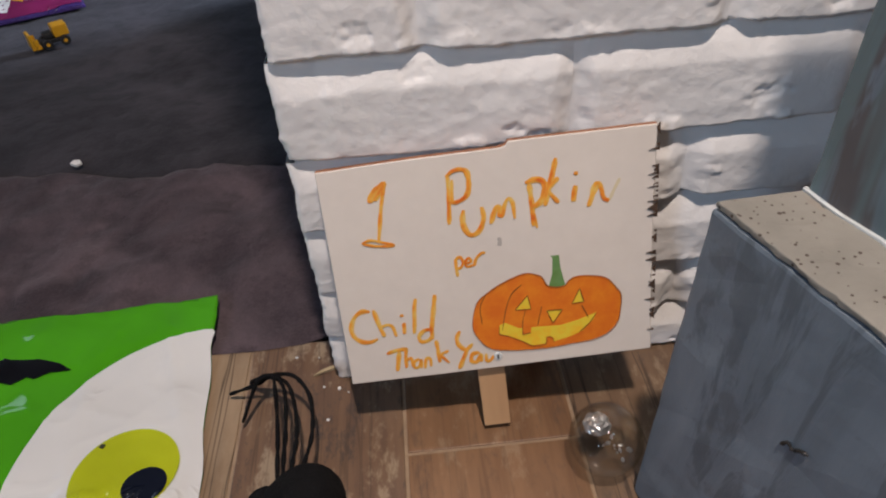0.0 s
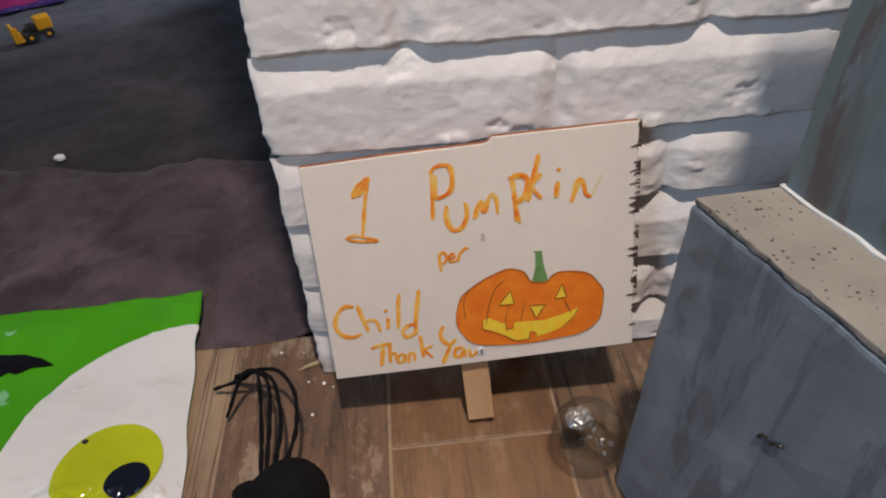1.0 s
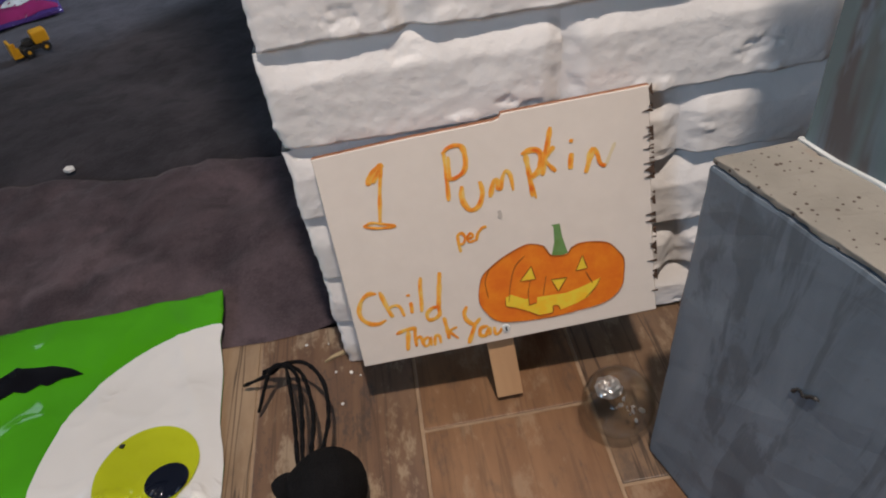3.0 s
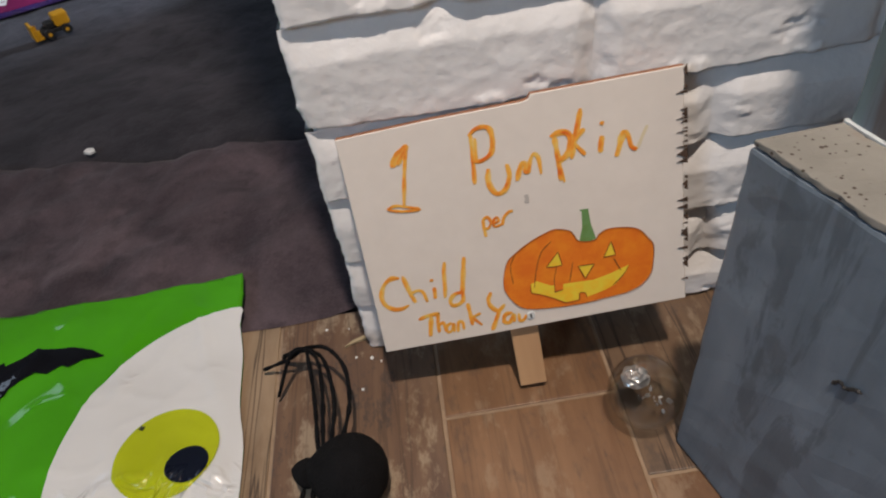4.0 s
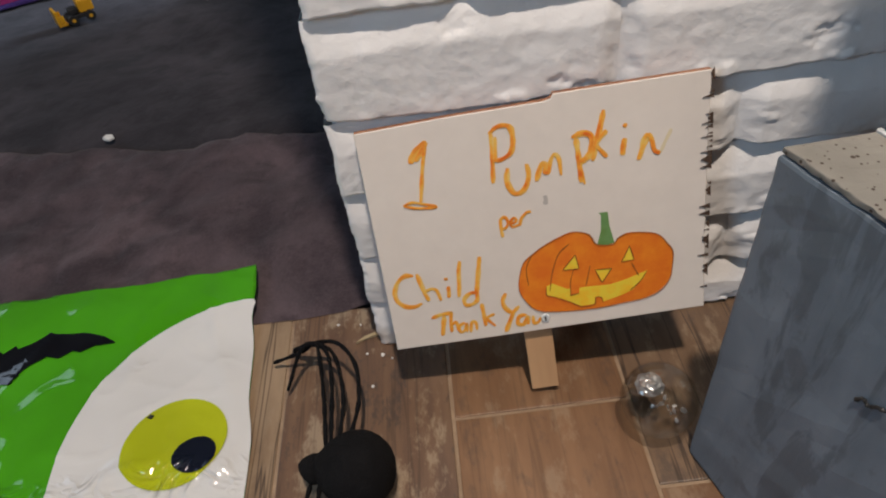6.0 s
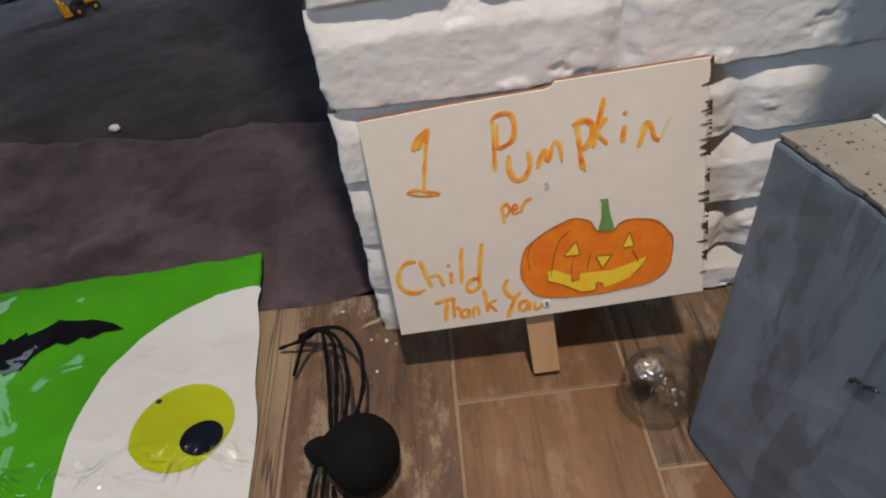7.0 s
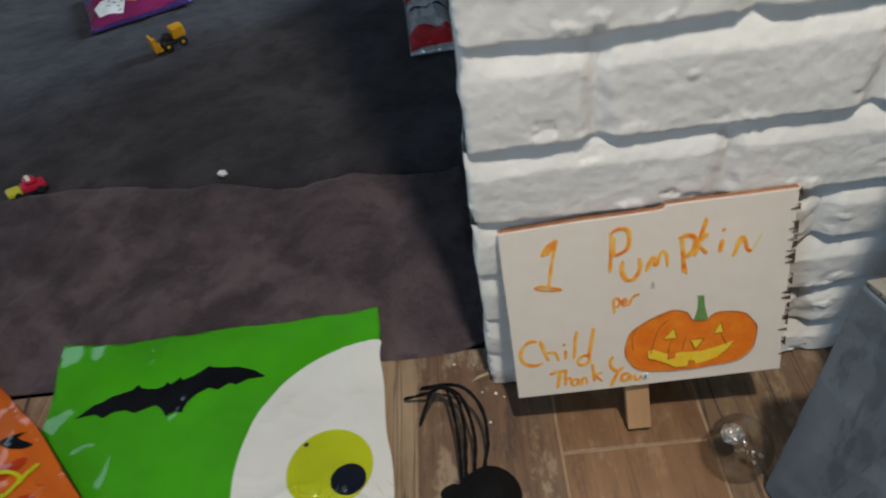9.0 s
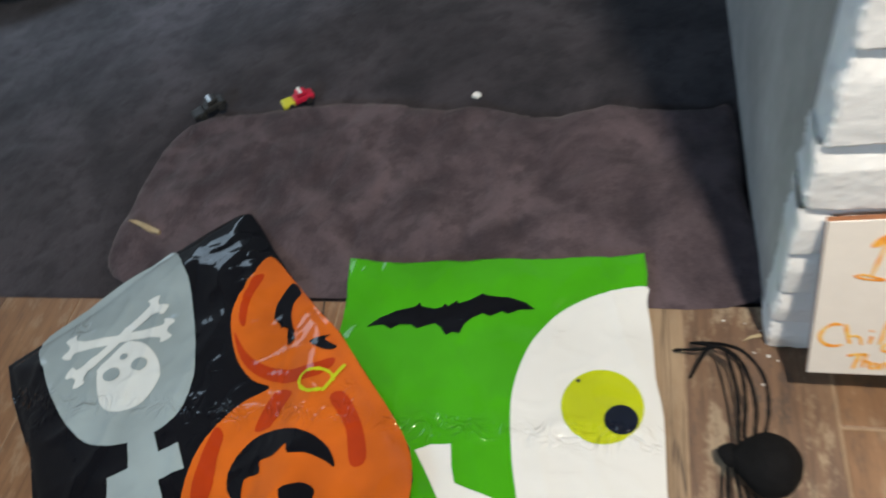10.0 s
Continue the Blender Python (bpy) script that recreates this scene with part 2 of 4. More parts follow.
FUZZ = blotch("black_flock", (0.0035, 0.0035, 0.004), (0.009, 0.009, 0.010), 60, 0.95, fine=400, relief=0.8, dist=0.003, spec=0.15)
TOYYELLOW = blotch("yellow_toy_plastic", (0.62, 0.30, 0.01), (0.74, 0.38, 0.02), 20, 0.35)
TOYBLACK = blotch("black_toy_plastic", (0.012, 0.012, 0.012), (0.03, 0.03, 0.03), 30, 0.5)
TOYRED = blotch("crimson_toy_plastic", (0.45, 0.012, 0.04), (0.60, 0.02, 0.06), 20, 0.35)
TOYLIME = blotch("lime_toy_plastic", (0.55, 0.55, 0.04), (0.66, 0.64, 0.06), 20, 0.4)
PAPER = blotch("white_paper_scrap", (0.70, 0.70, 0.68), (0.80, 0.80, 0.78), 40, 0.8)
STRAW = blotch("straw_splinter", (0.30, 0.23, 0.13), (0.44, 0.35, 0.21), 40, 0.8)
FOIL = blotch("silver_foil", (0.55, 0.56, 0.58), (0.72, 0.73, 0.75), 20, 0.30, 0.75, fine=45, relief=0.9, dist=0.006)
FOILRED = plastic("red_foil_print", (0.45, 0.012, 0.02), 0.3, 0.3)
PURPLE = plastic("violet_film", (0.055, 0.03, 0.15), 0.3)
PINK = plastic("magenta_film", (0.20, 0.016, 0.085), 0.25)
LINEN = blotch("pale_grey_green_cotton", (0.24, 0.27, 0.25), (0.34, 0.37, 0.34), 12, 0.9, fine=300)


def clear_plastic():
    """Thin clear plastic: light goes straight through, with a gloss that grows towards the rim."""
    m = bpy.data.materials.new("clear_plastic")
    m.use_nodes = True
    nt = m.node_tree
    nt.nodes.remove(nt.nodes["Principled BSDF"])
    see, gloss, both, rim = (nt.nodes.new(k) for k in ("ShaderNodeBsdfTransparent", "ShaderNodeBsdfGlossy", "ShaderNodeMixShader", "ShaderNodeLayerWeight"))
    part_gloss = nt.nodes.new("ShaderNodeMath")
    part_gloss.operation = "MULTIPLY"
    part_gloss.inputs[1].default_value = 0.35
    see.inputs["Color"].default_value = (0.93, 0.93, 0.92, 1)
    gloss.inputs["Roughness"].default_value = 0.04
    rim.inputs["Blend"].default_value = 0.25
    nt.links.new(rim.outputs["Facing"], part_gloss.inputs[0])
    nt.links.new(part_gloss.outputs[0], both.inputs[0])
    nt.links.new(see.outputs[0], both.inputs[1])
    nt.links.new(gloss.outputs[0], both.inputs[2])
    nt.links.new(both.outputs[0], nt.nodes["Material Output"].inputs["Surface"])
    return m


def lampglass():
    m, nt, b = nodes_of("lit_lamp_glass", 0.4)
    b.inputs["Base Color"].default_value = (0.9, 0.9, 0.88, 1)
    b.inputs["Emission Color"].default_value, b.inputs["Emission Strength"].default_value = (1, 0.86, 0.68, 1), 6
    return m


CLEAR = clear_plastic()
LAMPGLASS = lampglass()


# ---- mesh helpers ----
def part(name, bm, material, parent=None, label="", smooth=False):
    me = bpy.data.meshes.new(name)
    bm.to_mesh(me)
    bm.free()
    for m in material if isinstance(material, (list, tuple)) else [material]:
        me.materials.append(m)
    if smooth:
        for p in me.polygons:
            p.use_smooth = True
    ob = new(name, me)
    ob.parent = parent
    return tagged(ob, label)


def empty(name, m, label, category, group="", kind=""):
    ob = new(name)
    ob.matrix_world = m
    ob.empty_display_size = 0.02
    return tagged(ob, label, category, group, kind)


def box(x0, y0, z0, x1, y1, z1, bevel=0.0, bm=None):
    bm = bm or bmesh.new()
    made = bmesh.ops.create_cube(bm, size=1, matrix=Matrix.LocRotScale(
        ((x0 + x1) / 2, (y0 + y1) / 2, (z0 + z1) / 2), None, (x1 - x0, y1 - y0, z1 - z0)))
    if bevel:
        edges = {e for v in made["verts"] for e in v.link_edges}
        bmesh.ops.bevel(bm, geom=list(edges), offset=bevel, segments=2, affect="EDGES", profile=0.6)
    return bm


def ball(r, c=(0, 0, 0), scale=(1, 1, 1), seg=24, rough=0.0, freq=30, bm=None):
    bm = bm or bmesh.new()
    made = bmesh.ops.create_uvsphere(bm, u_segments=seg, v_segments=seg * 2 // 3, radius=r)
    for v in made["verts"]:
        k = 1 + rough * noise.noise(v.co * freq)
        v.co = Vector((v.co[0] * scale[0] * k + c[0], v.co[1] * scale[1] * k + c[1], v.co[2] * scale[2] * k + c[2]))
    return bm


def rod(r, a, b, seg=16, r2=None, bm=None):
    bm = bm or bmesh.new()
    a, b = Vector(a), Vector(b)
    bmesh.ops.create_cone(bm, cap_ends=True, segments=seg, radius1=r, radius2=r if r2 is None else r2, depth=(b - a).length,
                          matrix=Matrix.Translation((a + b) / 2) @ (b - a).to_track_quat("Z", "Y").to_matrix().to_4x4())
    return bm


def curve_points(pts, n=8, closed=False):
    """A smooth line through the points."""
    pts = [Vector((*p, 0)) if len(p) == 2 else Vector(p) for p in pts]
    out, m = [], len(pts)
    for i in range(m if closed else m - 1):
        if closed:
            a, b, c, d = pts[i - 1], pts[i], pts[(i + 1) % m], pts[(i + 2) % m]
        else:
            b, c = pts[i], pts[i + 1]
            a, d = pts[i - 1] if i else b * 2 - c, pts[i + 2] if i + 2 < m else c * 2 - b
        for k in range(n):
            t = k / n
            out.append(0.5 * (2 * b + (c - a) * t + (2 * a - 5 * b + 4 * c - d) * t * t + (3 * b - a - 3 * c + d) * t ** 3))
    if not closed:
        out.append(pts[-1])
    return out


def tube(pts, r, seg=8, rough=0.0, bm=None):
    bm = bm or bmesh.new()
    rings = []
    for i, p in enumerate(pts):
        d = (pts[min(i + 1, len(pts) - 1)] - pts[max(i - 1, 0)]).normalized()
        a = d.orthogonal().normalized() if not rings else (last - d * last.dot(d)).normalized()
        last, c = a, d.cross(a)
        q = r * (1 + rough * random.uniform(-1, 1)) * (0.7 if i in (0, len(pts) - 1) else 1)
        rings.append([bm.verts.new(p + (a * math.cos(w) + c * math.sin(w)) * q) for w in [math.tau * k / seg for k in range(seg)]])
    for u, v in zip(rings, rings[1:]):
        for k in range(seg):
            bm.faces.new((u[k], u[(k + 1) % seg], v[(k + 1) % seg], v[k]))
    bm.faces.new(rings[0][::-1])
    bm.faces.new(rings[-1])
    return bm


def sheet(outline, height, step, bm=None):
    """A flat outline cut into a grid and laid on the surface height(x, y)."""
    bm = bm or bmesh.new()
    f = bm.faces.new([bm.verts.new((p[0], p[1], 0)) for p in outline])
    bmesh.ops.triangulate(bm, faces=[f])
    lo = [min(p[i] for p in outline) for i in (0, 1)]
    hi = [max(p[i] for p in outline) for i in (0, 1)]
    for i in (0, 1):
        q = (math.floor(lo[i] / step) + 1) * step
        while q < hi[i]:
            co, no = [0, 0, 0], [0, 0, 0]
            co[i], no[i] = q, 1
            bmesh.ops.bisect_plane(bm, geom=bm.verts[:] + bm.edges[:] + bm.faces[:], plane_co=co, plane_no=no, dist=1e-6)
            q += step
    for v in bm.verts:
        v.co.z = height(v.co.x, v.co.y)
    bmesh.ops.recalc_face_normals(bm, faces=bm.faces[:])
    if sum(g.normal.z for g in bm.faces) < 0:
        bmesh.ops.reverse_faces(bm, faces=bm.faces[:])
    return bm


def ribbon(pts, width, lift, bm=None, taper=True):
    """A pen stroke on the plane z = lift."""
    bm = bm or bmesh.new()
    line = curve_points(pts, 7)
    left, right = [], []
    for i, p in enumerate(line):
        d = (line[min(i + 1, len(line) - 1)] - line[max(i - 1, 0)]).normalized()
        k = i / (len(line) - 1)
        w = width * (0.82 + 0.3 * noise.noise((p.x * 160, p.y * 160, width * 900))) * (min(1, 0.55 + 5 * min(k, 1 - k)) if taper else 1) / 2
        s = Vector((-d.y, d.x, 0)) * w
        for side, q in ((left, p + s), (right, p - s)):
            side.append(bm.verts.new((q.x, q.y, lift)))
    for i in range(len(line) - 1):
        bm.faces.new((left[i], right[i], right[i + 1], left[i + 1]))
    for f in bm.faces:
        f.normal_update()
        if f.normal.z < 0:
            f.normal_flip()
    return bm


def grid_block(x0, y0, x1, y1, nx, ny, height, base):
    """A slab whose top follows height(x, y), with sides down to base."""
    bm = bmesh.new()
    g = [[bm.verts.new((x0 + (x1 - x0) * i / nx, y0 + (y1 - y0) * j / ny, 0)) for i in range(nx + 1)] for j in range(ny + 1)]
    for row in g:
        for v in row:
            v.co.z = height(v.co.x, v.co.y)
    for j in range(ny):
        for i in range(nx):
            bm.faces.new((g[j][i], g[j][i + 1], g[j + 1][i + 1], g[j + 1][i]))
    rim = g[0][:] + [r[-1] for r in g[1:]] + g[-1][-2::-1] + [r[0] for r in g[-2:0:-1]]
    low = [bm.verts.new((v.co.x, v.co.y, base)) for v in rim]
    for i in range(len(rim)):
        j = (i + 1) % len(rim)
        bm.faces.new((rim[j], rim[i], low[i], low[j]))
    return bm


def fbm(x, y, scale, octaves=4, seed=0.0):
    return noise.fractal((x * scale, y * scale, seed), 0.8, 2.1, octaves)


# ---- structure ----
X0, X1, Y0, Y1, TOP = -2.6, 2.4, -2.0, 3.6, 2.4
floor = part("floor", box(X0, Y0, -0.12, X1, 0.056, -0.0015), GROUT)
tagged(floor, "sandy grouted floor of wood-effect tiles in the hall", "floor", kind="structure")


ceiling = part("ceiling", box(X0, Y0, TOP, X1, Y1, TOP + 0.1), CEIL)
tagged(ceiling, "plain off-white painted ceiling", "ceiling", kind="structure")


def wall_with_window(name, along, across, a0, a1, w0, w1, z0, z1):
    """A wall along x or y, 0.1 m thick from across outward, with an opening from w0 to w1 and z0 to z1, and its window."""
    lo, hi = (across, across + 0.1) if across > 0 else (across - 0.1, across)

    def block(p0, p1, q0, q1, bm, t0=lo, t1=hi, bevel=0.0):
        if along == "x":
            return box(p0, t0, q0, p1, t1, q1, bevel, bm)
        return box(t0, p0, q0, t1, p1, q1, bevel, bm)
    bm = bmesh.new()
    for r in ((a0, w0, -0.12, TOP), (w1, a1, -0.12, TOP), (w0, w1, -0.12, z0), (w0, w1, z1, TOP)):
        block(*r, bm)
    wall = tagged(part(name, bm, WALL), "plain dusky grey painted wall with a window", "wall", kind="structure")
    mid = (lo + hi) / 2
    n = len([o for o in bpy.data.objects if o.name.startswith("window_") and o.type == "EMPTY"]) + 1
    win = empty("window_%d" % n, pose(0, 0, 0), "unseen white framed daylit window", "window", kind="structure")
    out = 0.03 if across > 0 else -0.03
    bm = bmesh.new()
    for r in ((w0 + 0.003, w0 + 0.05, z0 + 0.003, z1 - 0.003), (w1 - 0.05, w1 - 0.003, z0 + 0.003, z1 - 0.003), (w0 + 0.052, w1 - 0.052, z0 + 0.003, z0 + 0.05), (w0 + 0.052, w1 - 0.052, z1 - 0.05, z1 - 0.003)):
        block(*r, bm, mid + out - 0.015, mid + out + 0.015, 0.003)
    part("window_frame", bm, CEIL, win)
    bm = block(w0 - 0.03, w1 + 0.03, z0 - 0.028, z0 - 0.003, None, *((across - 0.05, across - 0.002) if across > 0 else (across + 0.002, across + 0.05)), 0.003)
    part("window_sill", bm, CEIL, win)
    pane = part("pane", block(w0 + 0.05, w1 - 0.05, z0 + 0.05, z1 - 0.05, None, mid + out - 0.003, mid + out + 0.003), CLEAR, win)
    pane.visible_shadow = False
    return wall


wall_with_window("wall_south", "x", Y0, X0 - 0.1, X1 + 0.1, -1.76, -1.14, 1.16, 1.84)
wall_with_window("wall_east", "y", X1, Y0, Y1, 2.28, 3.22, 0.95, 1.95)
# the west window is made up, out of view, to house the fill lamp
wall_with_window("wall_west", "y", X0, Y0, Y1, 1.2, 2.2, 0.95, 2.05)
tagged(part("wall_north", box(X0 - 0.1, Y1, -0.12, X1 + 0.1, Y1 + 0.1, TOP), WALL), "plain dusky grey painted wall", "wall", kind="structure")
side = part("wall_side", box(-0.005, 0.052, -0.05, X1 - 0.003, 1.38, TOP - 0.003), PLASTER)
tagged(side, "grey stained plaster side of the brick wall", "wall", kind="structure")
brickwall = part("wall_brick", grid_block(-0.004, 0.0, 1.5, TOP - 0.004, 300, 300, lambda x, z: -0.0155 + 0.0015 * fbm(x, z, 18, 5, 1.0), -0.049), WHITE, smooth=True)
brickwall.matrix_world = pose(0, 0, 0, 90, 0, 0)
tagged(brickwall, "wall of rough bricks thickly painted white", "wall", kind="structure")
tagged(part("wall_hall", box(1.503, 0.002, -0.05, X1 - 0.003, 0.050, TOP - 0.004), WALL), "plain dusky grey painted hall wall", "wall", kind="structure")

lampfit = empty("ceiling_light", pose(0.225, -0.70, TOP), "round lit ceiling light with an opal glass", "ceiling light")
part("mount", rod(0.10, (0, 0, -0.035), (0, 0, 0), 32), STEEL, lampfit)
part("glass", ball(0.13, (0, 0, -0.035), (1, 1, 0.25), 24), LAMPGLASS, lampfit, "opal glass", True)

# ---- plush mat ----
MATLINE = [(-1.06, 0.10), (-1.10, 0.28), (-1.085, 0.44), (-1.02, 0.492), (-0.9, 0.500), (-0.73, 0.507), (-0.62, 0.496), (-0.5, 0.468), (-0.44, 0.474),
           (-0.31, 0.430), (-0.215, 0.448), (-0.13, 0.432), (-0.055, 0.430), (-0.016, 0.424), (-0.014, 0.25), (-0.014, 0.064), (-0.35, 0.062), (-0.75, 0.064)]
matedge = curve_points(MATLINE, 6, True)


def edge_distance(x, y):
    best = 9
    for a, b in zip(matedge, matedge[1:] + matedge[:1]):
        d = b - a
        t = max(0, min(1, ((x - a.x) * d.x + (y - a.y) * d.y) / max(d.x * d.x + d.y * d.y, 1e-9)))
        best = min(best, math.hypot(x - a.x - d.x * t, y - a.y - d.y * t))
    return best


def mat_height(x, y):
    k = min(1, edge_distance(x, y) / 0.018)
    return 0.001 + (0.010 + 0.009 * fbm(x, y, 6, 3, 9.0) + 0.006 * fbm(x, y, 22, 3, 3.0)) * math.sqrt(max(0, 1 - (1 - k) ** 2)) * (0.4 + 0.6 * max(0.0, min(1.0, (y - 0.09) / 0.09)))


def carpet_height(x, y):
    dip = 0.014 * math.exp(-edge_distance(x, y) / 0.035) if x < 0.0 and y < 0.75 else 0.0
    return -0.003 - dip + 0.006 * fbm(x, y, 3.2, 4, 2.0) + 0.0025 * fbm(x, y, 16, 3, 5.0)


carpet = part("carpet", grid_block(X0, 0.058, X1, Y1, 250, 180, carpet_height, -0.12), CARPET, smooth=True)
tagged(carpet, "dark slate-grey plush carpet, uneven and trodden", "carpet", kind="structure")


mat = part("plush_mat", sheet(matedge, mat_height, 0.0125), MAT, smooth=True)
tagged(mat, "mauve-grey plush mat with soft crumpled edges on the carpet", "mat")

# ---- sign ----
SU, SV = Vector((0.9976, -0.0309, 0.0619)).normalized(), Vector((-0.0499, 0.2976, 0.9534))
SV = (SV - SU * SV.dot(SU)).normalized()
SN = SU.cross(SV)
SIGN = Matrix.Translation((0.018, -0.070, 0.073)) @ Matrix((SU, SV, SN)).transposed().to_4x4()
sign = empty("wooden_sign", SIGN, "hand-lettered cream board on a wooden stake leaning on white bricks", "sign")


def board():
    bm = bmesh.new()
    rim = [(0.001, -0.003), (0.09, -0.0035), (0.19, -0.003), (0.277, -0.0025), (0.2785, 0.05), (0.2805, 0.10), (0.283, 0.15), (0.2868, 0.2045),
           (0.225, 0.2055), (0.166, 0.2065), (0.1635, 0.2030), (0.158, 0.2018), (0.08, 0.2022), (0.0065, 0.2010), (0.004, 0.10)]
    f = bm.faces.new([bm.verts.new((x, y, -0.0085)) for x, y in rim])
    made = bmesh.ops.extrude_face_region(bm, geom=[f])
    for v in made["geom"]:
        if isinstance(v, bmesh.types.BMVert):
            v.co.z = 0
    bmesh.ops.recalc_face_normals(bm, faces=bm.faces[:])
    for g in bm.faces:
        g.material_index = 0 if g.normal.z > 0.9 else 1
    rimedges = [e for e in bm.edges if all(v.co.z > -0.001 for v in e.verts)]
    bmesh.ops.bevel(bm, geom=rimedges, offset=0.0007, segments=1, affect="EDGES")
    return bm


part("board", board(), [BOARD, RAW_EDGE], sign)
stake = part("stake", box(0.1175, -0.0735, -0.0245, 0.1430, 0.150, -0.0090, 0.001), STICK, sign, "planed pine stake")
screw = part("screw", rod(0.0040, (0.138, 0.0088, 0), (0.138, 0.0088, 0.0016), 20, 0.0034), BONE, sign, "small steel screw head")
part("slot", box(0.1372, 0.0066, 0.0016, 0.1388, 0.0110, 0.0019), TOYBLACK, screw, "dark cross slot")

def letter(*strokes):
    """A pen letter from (width, points) in millimetres on the board: a pale amber wash with a darker core."""
    bm = bmesh.new()
    for k, (w, pts) in enumerate(strokes):
        start = len(bm.faces)
        ribbon([(x / 1000, y / 1000) for x, y in pts], 1.12 * w / 1000, 0.00045 + 0.00008 * k, bm)
        bm.faces.ensure_lookup_table()
        for f in bm.faces[start:]:
            f.material_index = 1
        ribbon([((x - 0.14 * w) / 1000, (y + 0.05 * w) / 1000) for x, y in pts], 0.62 * w / 1000, 0.0009 + 0.00008 * k, bm)
    part("letter", bm, [INK, INKPALE], sign, "orange hand-drawn letter")


letter((5.5, [(63.2, 185.3), (55.6, 181.8), (49.8, 176.1), (47.1, 169.8)]), (4.5, [(62, 183.6), (56.1, 177), (51.2, 171.1)]), (3.6, [(61, 183.3), (55.2, 162.5), (48.6, 133.5)]), (3, [(34.5, 135.4), (42, 136.7), (49.8, 134.3), (61, 129.8), (48.1, 130.5), (37.9, 133.3), (34.5, 135.4)]))
letter((4.2, [(114.1, 183.9), (113, 167), (110.2, 142)]), (3, [(117.2, 180.5), (114.9, 160.9)]), (4.6, [(112.7, 183.6), (118.7, 187.7), (125.6, 188.3), (130.1, 184.8), (130.6, 174.4), (127.5, 165.4), (119.5, 161), (113, 161.2)]))
letter((5.2, [(123.5, 153), (121.7, 143.5), (123, 135.8), (127, 130.1), (133.3, 131.5), (137.9, 138.2), (139.7, 145.3), (138.9, 153.8)]))
letter((5.4, [(145.4, 137.9), (148.2, 146.3), (151.7, 152), (154.2, 149.6), (152.5, 143.1)]), (4.2, [(152.5, 143.1), (156, 144.9), (158.3, 153.3), (162, 157.9), (165.1, 153.1), (165.6, 139.8)]))
letter((5, [(179.9, 168.6), (180.7, 152.7), (181, 130.7)]), (2.8, [(181.4, 145.4), (183.6, 128.7)]), (6, [(177.3, 169.5), (184.7, 171.5), (190.8, 169.5), (192.6, 163.5), (190.4, 154.4), (185, 149.6), (180.3, 148.5)]))
letter((4.8, [(203.4, 187.5), (199.2, 173.1), (194.3, 157.5), (191.7, 147.5)]), (4, [(204.4, 170.8), (199, 165.2), (195, 160.7)]), (4, [(195, 160.7), (199.1, 154.3), (203.2, 148.8)]))
letter((5, [(218.1, 161.9), (216.3, 154.6), (215.4, 148.1)]), (4, [(217.5, 172.7), (220.5, 171.7)]))
letter((5.4, [(227.7, 142.1), (230.4, 148.8), (233, 156.4), (236.5, 162.8)]), (4.6, [(236.5, 162.8), (238.9, 156.8), (240.7, 148), (245, 144.8)]))
letter((3.2, [(111.4, 110.2), (111.1, 101.8), (111.4, 93.2)]), (3, [(110.7, 109.2), (115.3, 111), (117.5, 106), (114.9, 101.1), (111, 100.8)]))
letter((2.8, [(118.7, 103.7), (124.3, 105.8), (122.8, 109.2), (119.4, 105.6), (120.7, 101.2), (126.7, 102.3)]))
letter((2.8, [(126.6, 101.2), (128.8, 107.2), (131.6, 110.8)]), (3, [(129.4, 108.1), (133.7, 112), (137.6, 112.4)]))
letter((4.6, [(29.8, 69.8), (22.3, 70.6), (15.1, 65.5), (10.4, 55.4), (11.7, 46.4), (17.8, 40.6), (25.3, 39.3), (32.5, 41.7)]))
letter((4.6, [(33, 71), (34.7, 61), (36.8, 50.9), (38.9, 42.9)]), (3.8, [(36.6, 52.6), (42.6, 54.5), (47.3, 52), (49.5, 41.7)]))
letter((4.2, [(58, 54.7), (57, 43.3)]), (3.4, [(55.7, 62), (58.8, 62)]))
letter((4.4, [(71.9, 77.2), (69.4, 68.1), (67.6, 54.2), (65.6, 42.4)]))
letter((4.6, [(89.1, 78.6), (85.6, 62.5), (82, 46), (81.2, 34.5)]), (4, [(81.8, 44.9), (75.1, 44.3), (69.7, 39.4), (70.7, 33.4), (77.5, 34), (81.8, 38.5)]))
letter((4.6, [(38.2, 25.2), (46.5, 27.4), (57.4, 27.9)]), (4.6, [(49.3, 25.7), (47.1, 16.5), (44.7, 5.9)]))
letter((3.8, [(56.1, 29.3), (54.2, 18.3), (53.5, 8.1)]), (3.2, [(54.2, 15.3), (58.8, 17.5), (59.8, 8.2)]))
letter((3.2, [(66.4, 16.2), (61.1, 12.9), (61.2, 6.8), (65.6, 8.4), (67.7, 14.8), (67.3, 5.7)]))
letter((3.2, [(70.3, 5.2), (72.4, 14.6), (76, 14.6), (76.3, 6.6)]))
letter((4.2, [(84, 32.9), (84.4, 22.1), (84.6, 9.5)]), (3.2, [(94, 20.5), (86.8, 17), (93.2, 8)]))
letter((4.4, [(106.4, 39.5), (102.8, 32), (104.3, 24.7), (109.8, 19.6), (116.6, 24.9)]), (4.6, [(111.5, 21.1), (105.9, 9.5), (101.5, 0.5)]))
letter((4.2, [(122, 15.1), (115.2, 13.9), (113.3, 7), (118.3, 5.6), (122.8, 12.6), (122.3, 4.9)]))
letter((3.6, [(127.4, 13), (127.5, 5.2), (131.2, 5.8), (134.3, 10.1)]))


